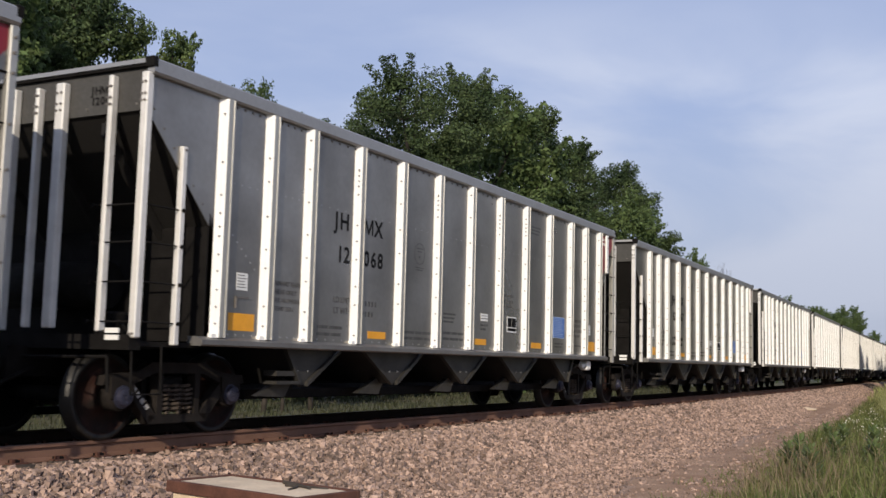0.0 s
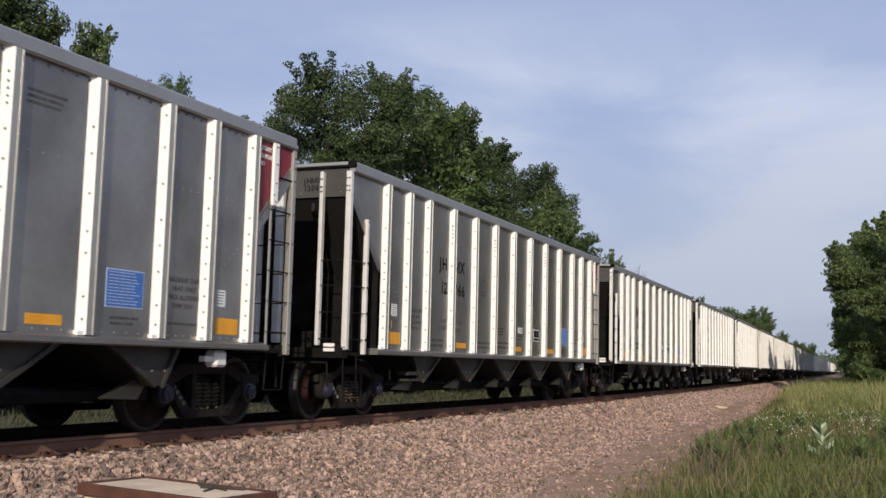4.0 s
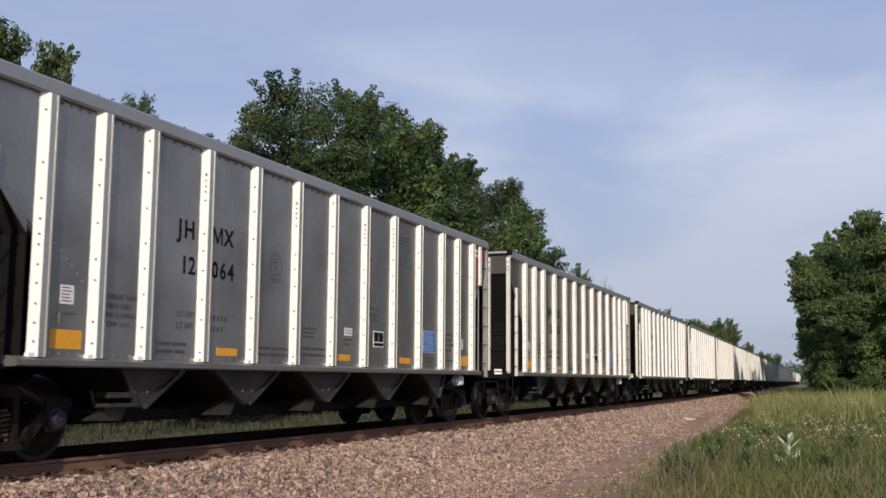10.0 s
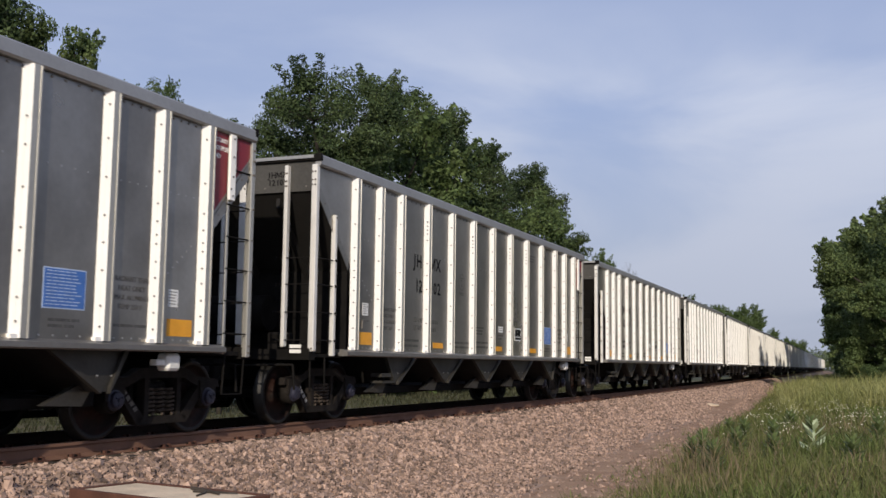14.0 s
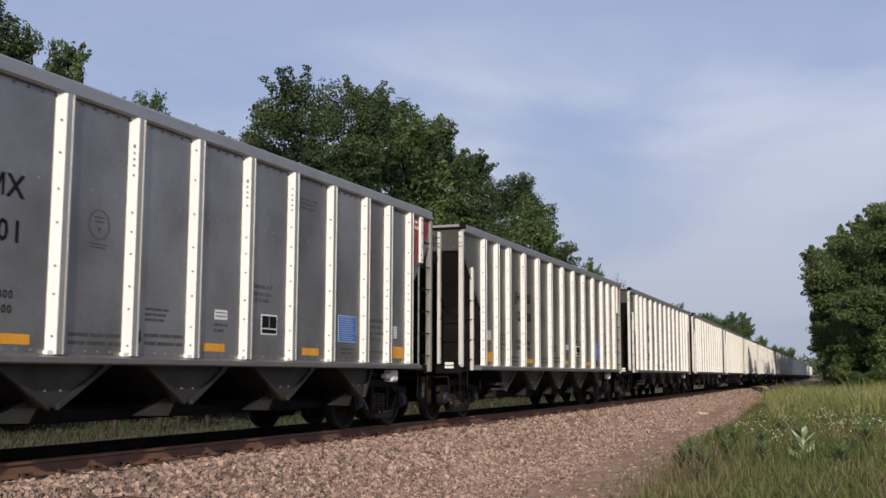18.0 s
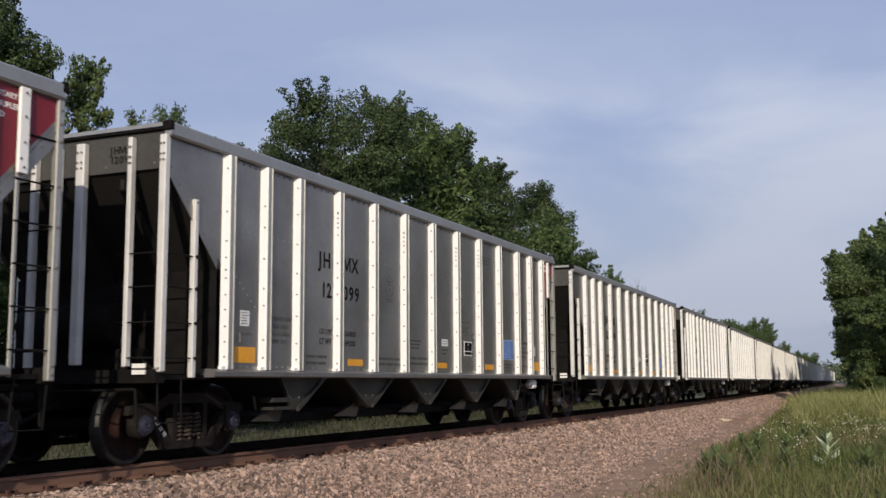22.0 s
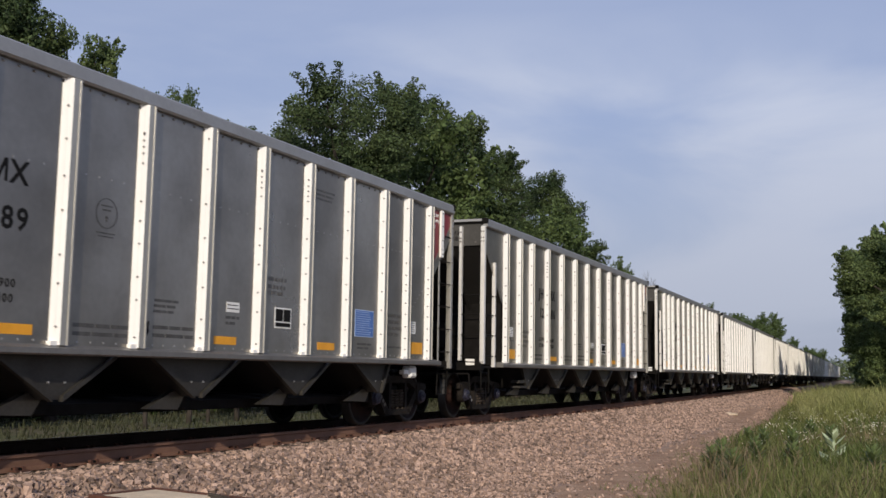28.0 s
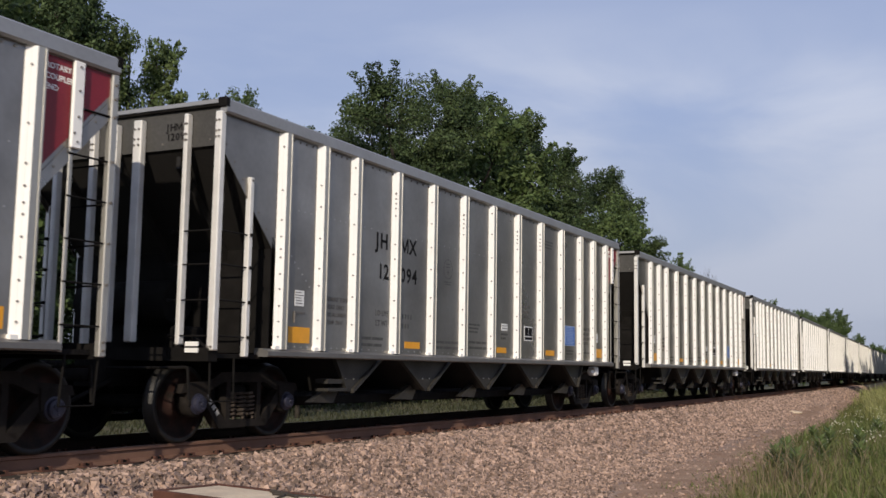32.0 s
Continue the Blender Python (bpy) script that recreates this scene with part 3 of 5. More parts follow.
        part("end_chord", bm, CHORD, car, "grey top rail across the car's end")
        # an added dark strip draws the shadow line below the top rail
        bm = bmesh.new()
        box(bm, -HALF + 0.02, HALF - 0.02, min(E(0.0), E(0.05)), max(E(0.0), E(0.05)), 3.922, 3.948)
        part("end_lip", bm, UNDER, car, "dark strip for the shadow line under the end's top rail")
        for s in (1, -1):
            bm = bmesh.new()
            box(bm, s * HALF - 0.05, s * HALF + 0.07, min(E(-0.028), E(0.05)), max(E(-0.028), E(0.05)), 3.90, TOP + 0.012, 0, 0.008)
            part("corner_cap", bm, UNDER, car, "dark corner cap")
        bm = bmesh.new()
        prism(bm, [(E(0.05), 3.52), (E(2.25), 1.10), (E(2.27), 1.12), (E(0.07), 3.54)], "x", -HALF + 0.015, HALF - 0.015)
        part("slope_sheet", bm, SLOPE, car, "grimy sloping end sheet, darkened for the recess's shade")
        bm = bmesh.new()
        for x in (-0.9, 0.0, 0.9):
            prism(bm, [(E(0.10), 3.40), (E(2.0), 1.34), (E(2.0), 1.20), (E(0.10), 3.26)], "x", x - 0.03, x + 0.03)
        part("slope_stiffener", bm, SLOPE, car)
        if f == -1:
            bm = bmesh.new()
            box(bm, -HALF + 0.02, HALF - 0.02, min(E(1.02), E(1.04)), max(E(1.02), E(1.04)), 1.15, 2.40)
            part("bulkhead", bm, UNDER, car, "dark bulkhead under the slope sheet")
        bm = bmesh.new()
        box(bm, -HALF + 0.02, HALF - 0.02, min(E(-0.06), E(0.10)), max(E(-0.06), E(0.10)), 1.04, 1.19)
        box(bm, -HALF + 0.05, HALF - 0.05, min(E(0.10), E(1.0)), max(E(0.10), E(1.0)), 1.08, 1.13)
        part("end_sill", bm, UNDER, car, "dark steel end sill and deck")
        posts = [(1.585, 0.09, 0.0, 1.16, 3.85), (-1.585, 0.09, 0.0, 1.16, 3.85), (0.385, 0.125, 0.0, 1.25, 3.85), (0.04, 0.055, 0.0, 1.25, 3.83), (1.115, 0.06, 0.0, 1.22, 3.86), (-0.33, 0.075, 0.0, 1.22, 3.85), (-0.92, 0.08, 0.0, 1.22, 3.85)]
        if f == 1:
            posts = [(HALF - 0.045, 0.06, 0.0, 1.06, 3.84), (-HALF + 0.045, 0.06, 0.0, 1.06, 3.84), (0.27, 0.10, 0.0, 1.17, 3.84), (-0.6, 0.08, 0.0, 1.17, 3.84)]
        for x, w, yy, z0, z1 in posts:
            bm = bmesh.new()
            a, b = sorted((E(-0.05), E(0.045)) if f == -1 else (E(-0.02), E(0.03)))
            box(bm, x - w / 2, x + w / 2, a, b, z0, z1, 0, 0.012)
            for z in (3.55, 3.62, 3.74, 1.2):
                if z0 < z < z1:
                    for dx in (-0.25 * w, 0.25 * w):
                        rod(bm, (x + dx, E(-0.045), z), (x + dx, E(-0.065), z), 0.014, 6, 1)
            # trailing-end posts are coloured darker still, in place of real shade
            part("end_post", bm, ((SLOPE if abs(x) < 1.4 else FLANK) if f == 1 else DIMPOST, BOLT), car)
        for s in (1, -1):
            bm = bmesh.new()
            a, b = sorted((E(0.50), E(0.57) if f == -1 else E(0.55)))
            box(bm, s * (HALF - (0.02 if f == -1 else 0.004)), s * (HALF + (0.05 if f == -1 else 0.016)), a, b, 1.1, 3.18 if f == -1 else 3.86, 0, 0.008)
            rod(bm, (s * (HALF + 0.04), E(0.535), 3.14), (s * (HALF + 0.06), E(0.535), 3.14), 0.015, 6, 1)
            # the trailing rail's grey has shade in it too
            part("ladder_rail", bm, (DIMPOST if f == -1 else FLANK, BOLT), car)
            if f == 1:
                bm = bmesh.new()
                box(bm, s * (HALF + 0.018), s * (HALF + 0.055), E(0.565), E(0.44), 3.00, 3.835, 0, 0.008)
                for z in (3.06, 3.30, 3.55, 3.78):
                    rod(bm, (s * (HALF + 0.054), E(0.50), z), (s * (HALF + 0.068), E(0.50), z), 0.012, 6, 1)
                part("divider_post", bm, (POST, BOLT), car)
                bm = bmesh.new()
                box(bm, s * (HALF - 0.03), s * (HALF + 0.040), E(0.075), E(-0.015), 1.06, 3.835, 0, 0.010)
                for z in (1.12, 1.20, 1.75, 2.15, 2.55, 2.95, 3.40, 3.58, 3.72):
                    rod(bm, (s * (HALF + 0.038), E(0.03), z), (s * (HALF + 0.060), E(0.03), z), 0.015, 6, 1)
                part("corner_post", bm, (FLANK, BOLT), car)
            for z in (1.32, 1.72, 2.12, 2.5) if f == -1 else (1.35, 1.75, 2.15, 2.55, 2.95, 3.4):
                bm = bmesh.new()
                rod(bm, (s * (HALF + 0.02), E(-0.02), z), (s * (HALF + 0.02), E(0.55), z), 0.010, 6)
                if f == -1:
                    rod(bm, (s * (HALF + 0.02), E(0.535), z), (s * (HALF + 0.075), E(0.535), z), 0.022, 6)
                rod(bm, (s * (HALF - 0.07), E(-0.02), z), (s * 0.99, E(-0.03), z), 0.010, 6)
                if f == -1:
                    rod(bm, (s * 0.99, E(-0.03), z), (s * 0.99, E(-0.075), z), 0.022, 6)
                part("rung", bm, UNDER, car)
            bm = bmesh.new()
            for yy in (0.0, 0.42):
                rod(bm, (s * (HALF - 0.04), E(yy), 1.08), (s * (HALF - 0.05), E(yy + 0.03), 0.60), 0.013, 6)
            rod(bm, (s * (HALF - 0.05), E(0.03), 0.60), (s * (HALF - 0.05), E(0.45), 0.60), 0.009, 6)
            part("sill_step", bm, UNDER, car)
        # coupler and draft gear
        bm = bmesh.new()
        box(bm, -0.16, 0.16, min(E(-0.30), E(2.2)), max(E(-0.30), E(2.2)), 0.74, 1.06)
        part("draft_sill", bm, UNDER, car)
        bm = bmesh.new()
        rod(bm, (0, E(-0.2), 0.88), (0, E(-0.66), 0.88), 0.09, 10)
        box(bm, -0.17, 0.13, min(E(-0.66), E(-0.815)), max(E(-0.66), E(-0.815)), 0.73, 1.03, 0, 0.03)
        rod(bm, (0.2, E(-0.05), 0.82), (0.1, E(-0.78), 0.50), 0.025, 6)
        part("coupler", bm, UNDER, car, "dark knuckle coupler with its air hose")
        bm = bmesh.new()
        rod(bm, (1.35, E(-0.11), 0.97), (0.2, E(-0.14), 0.95), 0.018, 6)
        rod(bm, (1.35, E(-0.11), 0.97), (1.38, E(-0.11), 0.62), 0.018, 6)
        part("uncoupling_lever", bm, UNDER, car)
    # air gear on the leading deck
    bm = bmesh.new()
    rod(bm, (-1.0, Y(0.7), 1.75), (0.45, Y(0.7), 1.75), 0.27, 16)
    part("air_reservoir", bm, UNDER, car, "dark air reservoir on the end deck")
    bm = bmesh.new()
    box(bm, 0.55, 0.85, Y(0.45), Y(0.75), 1.13, 1.45, 0, 0.03)
    rod(bm, (0.7, Y(0.6), 1.4), (1.25, Y(0.3), 1.2), 0.02, 6)
    part("brake_valve", bm, UNDER, car)
    bm = bmesh.new()
    box(bm, 1.27, 1.45, Y(-0.082), Y(-0.062), 1.135, 1.185, 0)
    box(bm, 1.27, 1.45, Y(-0.082), Y(-0.062), 1.205, 1.255, 0)
    part("marker_plate", bm, WHITE, car, "small white plate on the end sill")
    # five hopper pockets with slanted gates
    for k in range(5):
        u = 3.05 + 2.235 * k + (0.15 if k == 4 else 0.0)
        # the outermost pockets are cut short by the trucks
        w = {-1: 0.42 if k == 0 else 0.88, 1: 0.36 if k == 4 else 0.88}
        for s in (1, -1):
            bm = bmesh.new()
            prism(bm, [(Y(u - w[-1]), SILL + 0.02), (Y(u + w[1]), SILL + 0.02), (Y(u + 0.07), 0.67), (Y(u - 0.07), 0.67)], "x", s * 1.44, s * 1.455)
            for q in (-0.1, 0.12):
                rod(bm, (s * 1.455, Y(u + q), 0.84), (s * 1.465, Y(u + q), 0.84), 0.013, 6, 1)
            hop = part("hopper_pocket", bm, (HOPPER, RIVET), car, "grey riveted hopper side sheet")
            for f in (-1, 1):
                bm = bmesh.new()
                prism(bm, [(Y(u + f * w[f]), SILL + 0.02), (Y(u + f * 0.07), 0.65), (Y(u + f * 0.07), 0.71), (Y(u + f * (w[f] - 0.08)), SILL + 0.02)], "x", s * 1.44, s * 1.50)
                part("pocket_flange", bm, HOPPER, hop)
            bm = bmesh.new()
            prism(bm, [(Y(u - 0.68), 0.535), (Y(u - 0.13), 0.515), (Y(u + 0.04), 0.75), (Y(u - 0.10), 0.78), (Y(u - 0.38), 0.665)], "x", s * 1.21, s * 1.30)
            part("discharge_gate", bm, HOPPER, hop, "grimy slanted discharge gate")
            bm = bmesh.new()
            box(bm, s * 1.10 - 0.1, s * 1.10 + 0.1, Y(u - 0.05), Y(u + 0.18), 0.50, 0.72, 0, 0.02)
            part("gate_latch", bm, UNDER, hop)
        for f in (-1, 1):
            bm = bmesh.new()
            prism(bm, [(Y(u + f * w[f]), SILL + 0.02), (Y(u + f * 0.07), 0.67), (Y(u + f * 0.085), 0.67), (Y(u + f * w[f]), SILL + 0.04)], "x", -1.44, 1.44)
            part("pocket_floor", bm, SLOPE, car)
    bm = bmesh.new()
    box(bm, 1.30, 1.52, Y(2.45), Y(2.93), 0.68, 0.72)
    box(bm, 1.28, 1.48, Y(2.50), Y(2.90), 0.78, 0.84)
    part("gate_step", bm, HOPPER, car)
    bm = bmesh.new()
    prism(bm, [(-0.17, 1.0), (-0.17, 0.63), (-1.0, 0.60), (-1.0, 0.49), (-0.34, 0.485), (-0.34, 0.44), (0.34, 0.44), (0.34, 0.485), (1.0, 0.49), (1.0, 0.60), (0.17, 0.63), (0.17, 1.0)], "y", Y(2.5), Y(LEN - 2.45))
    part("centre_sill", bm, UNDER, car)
    bm = bmesh.new()
    box(bm, 1.40, 1.58, Y(13.06), Y(13.29), 0.89, 1.09, 0, 0.03)
    box(bm, 1.44, 1.54, Y(12.90), Y(13.06), 0.95, 1.02, 0, 0.01)
    part("white_box", bm, WHITE, car, "small white box hung under the sill")
    # trucks and wheels
    for u, rear in ((AXLES[0], False), (AXLES[1], True)):
        build_truck(car, u, rear)
    # patches, placards and stencils
    for u0, u1, z0, z1 in ((1.40, 1.86, 1.288, 1.484), (4.335, 4.80, 1.286, 1.385), (7.62, 8.07, 1.286, 1.384), (10.0, 10.47, 1.280, 1.384), (12.97, 13.43, 1.284, 1.480)):
        label_part(car, "reflector", u0, u1, z0, z1, ORANGE, "orange reflective patch")
    label_part(car, "label", 1.52, 1.715, 1.745, 1.94, WHITE, "small white label", bars=5, barmat=FAINT)
    bm = bmesh.new()
    box(bm, HALF, HALF + 0.02, Y(1.505), Y(1.735), 1.652, 1.672)
    box(bm, HALF, HALF + 0.02, Y(1.505), Y(1.525), 1.54, 1.672)
    part("card_holder", bm, BOLT, car)
    label_part(car, "label", 12.985, 13.155, 1.618, 1.818, WHITE, "small white label", bars=5, barmat=FAINT)
    label_part(car, "label", 7.85, 8.115, 1.683, 1.806, WHITE, "small white label", bars=2, barmat=FAINT)
    lab = label_part(car, "black_panel", 8.905, 9.30, 1.535, 1.805, WHITE, "black data panel in a white frame")
    bm = bmesh.new()
    for a, b, c, e in ((0.02, 0.19, 0.09, 0.25), (0.205, 0.375, 0.09, 0.25), (0.02, 0.375, 0.02, 0.072)):
        box(bm, HALF + 0.004, HALF + 0.007, Y(8.905 + a), Y(8.905 + b), 1.535 + c, 1.535 + e)
    part("panel_field", bm, BLACK, lab)
    lab = label_part(car, "placard", 11.06, 11.65, 1.503, 1.91, PALE_BLUE, "blue placard with rows of pale writing")
    bm = bmesh.new()
    box(bm, HALF + 0.004, HALF + 0.007, Y(11.075), Y(11.635), 1.517, 1.896)
    part("placard_field", bm, BLUE, lab)
    bm = bmesh.new()
    for i in range(11):
        u = 11.10
        while u < 11.50 + 0.08 * math.sin(3.1 * i):
            w = random.uniform(0.04, 0.11)
            box(bm, HALF + 0.007, HALF + 0.009, Y(u), Y(u + w), 1.870 - 0.033 * i, 1.880 - 0.033 * i)
            u += w + 0.014
    tagged(part("writing", bm, PALE_BLUE, lab), kind="stuff")
    bm = bmesh.new()
    r0, r1 = 0.148, 0.160
    vs = [[bm.verts.new((HALF + 0.003, Y(5.715) + r * math.cos(a), 2.575 + r * math.sin(a))) for a in (2 * math.pi * i / 32 for i in range(32))] for r in (r0, r1)]
    for i in range(32):
        bm.faces.new((vs[0][i], vs[1][i], vs[1][(i + 1) % 32], vs[0][(i + 1) % 32]))
    for z, w in ((2.645, 0.17), (2.60, 0.12), (2.53, 0.03), (2.515, 0.05), (2.49, 0.03), (2.36, 0.26), (2.325, 0.22)):
        box(bm, HALF, HALF + 0.003, Y(5.715 - w / 2), Y(5.715 + w / 2), z, z + 0.015)
    part("round_emblem", bm, FAINT, car, "faint round emblem")
    for i, t in enumerate(("RADIANT THAW", "HEAT ONLY", "MAX ALUMINUM", "TEMP 250 F")):
        lettering(car, "stencil_line", t, 0.080, 2.17 + (0.06 if i % 2 else 0), 1.85 - 0.10 * i, FAINT, "small faded stencilled words")["kind"] = "stuff"
    bars_part(car, "stencil", 3.12, 1.38, [(0.25, 0.3), (0.3, 0.22)], 0.04, 0.09, FAINT)
    bars_part(car, "stencil", 5.32, 1.39, [(0.3, 0.2, 0.25), (0.25, 0.3, 0.2)], 0.04, 0.085, FAINT)
    bars_part(car, "stencil", 6.52, 1.42, [(0.25, 0.2, 0.2), (0.2, 0.3, 0.15)], 0.04, 0.09, FAINT)
    bars_part(car, "stencil", 6.52, 1.72, [(0.3, 0.1), (0.2, 0.15), (0.22, 0.1)], 0.03, 0.06, FAINT)
    bars_part(car, "stencil", 8.73, 2.14, [(0.13, 0.05, 0.03, 0.05, 0.05), (0.09, 0.05, 0.05, 0.05, 0.05)], 0.05, 0.1, FAINT)
    lettering(car, "stencil_line", "CU FT 4200", 0.07, 8.73, 1.96, FAINT, "small faded stencilled words")["kind"] = "stuff"
    bars_part(car, "stencil", 7.84, 1.60, [(0.1, 0.08, 0.06), (0.06, 0.12)], 0.035, 0.07, FAINT)
    bm = bmesh.new()
    prism(bm, [(Y(6.43), 1.345), (Y(6.465), 1.40), (Y(6.45), 1.40), (Y(6.45), 1.50), (Y(6.41), 1.50), (Y(6.41), 1.40), (Y(6.395), 1.40)], "x", HALF, HALF + 0.003)
    part("stencil_arrow", bm, BLACK, car, "black stencilled arrow")
    bars_part(car, "stencil", 11.15, 1.38, [(0.3, 0.12), (0.2, 0.14)], 0.03, 0.06, FAINT)
    bars_part(car, "stencil", 12.08, 1.36, [(0.1, 0.2, 0.2)], 0.03, 0.06, FAINT)
    bars_part(car, "stencil", 9.85, 3.50, [(0.2, 0.3), (0.25, 0.2), (0.3, 0.12)], 0.03, 0.06, FAINT)
    for i, t in enumerate(("RADIANT THAW", "HEAT ONLY", "MAX ALUMINUM", "TEMP 250 F")):
        lettering(car, "stencil_line", t, 0.080, 12.08 + (0.06 if i % 2 else 0), 1.85 - 0.10 * i, FAINT, "small faded stencilled words")["kind"] = "stuff"
    # red panels of the rotary coupler end
    bm = bmesh.new()
    prism(bm, [(Y(13.69), 2.74), (Y(14.03), 3.10), (Y(14.03), 3.82), (Y(13.69), 3.82)], "x", HALF, HALF + 0.006)
    prism(bm, [(Y(14.15), 3.23), (Y(14.55), 3.65), (Y(14.55), 3.82), (Y(14.15), 3.82)], "x", HALF, HALF + 0.006)
    part("red_panel", bm, RED, car, "dark red painted end panel")
    for i, t in enumerate(("ROTARY", "COUPLER", "END")):
        lettering(car, "end_word", t, 0.078, 13.72, 3.70 - 0.10 * i, WHITE, "small white words", HALF + 0.007)["kind"] = "stuff"
    return car


def number_car(car, number, weights=None):
    """The car's own lettering: its mark and number on the side and on the leading end."""
    a, b = number[:2], number[2:]
    for text, u, z, size in (("JH", 3.45, 2.685, 0.31), ("MX", 4.155, 2.685, 0.31), (a, 3.52, 2.255, 0.30), (b, 4.165, 2.255, 0.30)):
        lettering(car, "car_letter", text, size, u, z, BLACK, "black painted letter or figure", spaced=True)
    for text, z in (("JHMX", 3.70), (number, 3.585)):
        x = 0.755
        for ch in text:
            me = letters(ch, 0.122)
            me.materials.clear()
            me.materials.append(BLACK)
            ob = part("end_letter", me, BLACK, car, "black letter or figure on the end")
            ob.matrix_basis = pose(x, Y(0.045), z, 90, 0, 0)
            x += 0.122 * {"1": 0.50, "J": 0.38, "M": 0.86, "H": 0.72, "X": 0.68}.get(ch, 0.60)
    if weights:
        for i, t in enumerate(weights):
            lettering(car, "weight_figure", t, 0.115, 4.16 + 0.06 * i, 1.715 - 0.14 * i, STENCIL, "black weight figure", spaced=True)
    else:
        bars_part(car, "weight_stencil", 4.16, 1.715, [(0.04,) * 5, (0.04,) * 4], 0.07, 0.14, FAINT)
    for i, t in enumerate(("LD LMT", "LT WT")):
        lettering(car, "weight_word", t, 0.115, 3.47 + 0.01 * i, 1.725 - 0.14 * i, STENCIL if weights else FAINT, "small stencilled words")["kind"] = "stuff"


NUMBERS = ["", "12068", "12067", "12066", "12065", "12064", "12103", "12102", "12101", "12100", "12099", "12090", "12089", "12086", "12094", "", "", ""]
WHEELSET = build_wheelset()
FIRST = build_car()
CARS = [FIRST]
for k in range(1, len(NUMBERS)):
    CARS.append(copy_thing(FIRST, Matrix()))
for c, num in zip(CARS, NUMBERS):
    if num:
        number_car(c, num, {"12103": ("236700", "49300"), "12089": ("236900", "49100")}.get(num, ("236800", "49200") if num in ("12067", "12065", "12101", "12100", "12099", "12090", "12086") else None))


PLAIN_POST = post_mesh([])


def build_far_car():
    """The same car as the near ones, for those that never come close."""
    car = tagged(new("distant_hopper_car"), "distant grey aluminium hopper car with bright ribs", "freight car", "hopper cars of the train")
    keep = {"side_panel", "side_post", "top_chord", "side_sill", "end_sheet", "end_chord", "slope_sheet", "end_post", "ladder_rail", "hopper_pocket", "truck", "bulkhead", "end_sill", "draft_sill", "centre_sill", "coupler", "red_panel", "slope_edging"}
    for o in FIRST.children:
        if o.name.split(".")[0] in keep:
            q = new(o.name.split(".")[0], PLAIN_POST if o.name.startswith("side_post") else o.data)
            q.parent, q.matrix_basis = car, o.matrix_basis
    for u in [c + d for c in AXLES for d in (-0.87, 0.87)]:
        for s in (-1, 1):
            bm = bmesh.new()
            lathe(bm, [(s * 0.69, 0.485), (s * 0.82, 0.455), (s * 0.82, 0.1)], 16, 0, (0, Y(u), 0.457 + RIDE))
            part("wheel", bm, WHEEL, car)
    return car


FAR = build_far_car()
FARS = [FAR] + [copy_thing(FAR, Matrix()) for _ in range(13)]


# ---- trees ----
def leaf_crown(rnd, lumps, count, size, mat, name="crown"):
    """Leaves, each a small folded blade, scattered over and inside a heap of uneven lumps: (centre, radius, flatness)."""
    rs = np.random.RandomState(rnd.randint(0, 99999))
    w = np.array([r * r for _, r, _ in lumps])
    pick = rs.choice(len(lumps), count, p=w / w.sum())
    c = np.array([tuple(l[0]) for l in lumps])[pick]
    r = np.array([l[1] for l in lumps])[pick]
    fl = np.array([l[2] for l in lumps])[pick]
    d = rs.normal(size=(count, 3))
    d /= np.linalg.norm(d, axis=1)[:, None]
    bump = 1 + 0.22 * np.sin(d[:, 0] * 5 + pick) * np.cos(d[:, 1] * 6 + pick * 2) + 0.14 * np.sin(d[:, 2] * 11 + pick)
    rad = r * bump * (0.62 + 0.42 * rs.rand(count) ** 0.6)
    stray = rs.rand(count) < 0.06
    rad[stray] *= 1.12
    pos = c + d * rad[:, None] * np.stack([np.ones(count), np.ones(count), fl], 1)
    nrm = d + rs.normal(size=(count, 3)) * 0.75 + np.array([0, 0, 0.35])
    nrm /= np.linalg.norm(nrm, axis=1)[:, None]
    t = np.cross(nrm, rs.normal(size=(count, 3)))
    t /= np.linalg.norm(t, axis=1)[:, None]
    b = np.cross(nrm, t)
    s = size * (0.55 + 0.9 * rs.rand(count))[:, None]
    v = np.stack([pos - t * s, pos + b * s * 0.55 + nrm * s * 0.12, pos + t * s, pos - b * s * 0.55 + nrm * s * 0.12], 1).reshape(-1, 3)
    f = np.arange(count * 4).reshape(-1, 4)
    me = bpy.data.meshes.new(name)
    me.vertices.add(count * 4)
    me.vertices.foreach_set("co", v.ravel())
    me.loops.add(count * 4)
    me.loops.foreach_set("vertex_index", f.ravel())
    me.polygons.add(count)
    me.polygons.foreach_set("loop_start", np.arange(count) * 4)
    me.materials.append(mat)
    me.update()
    me.validate()
    return me


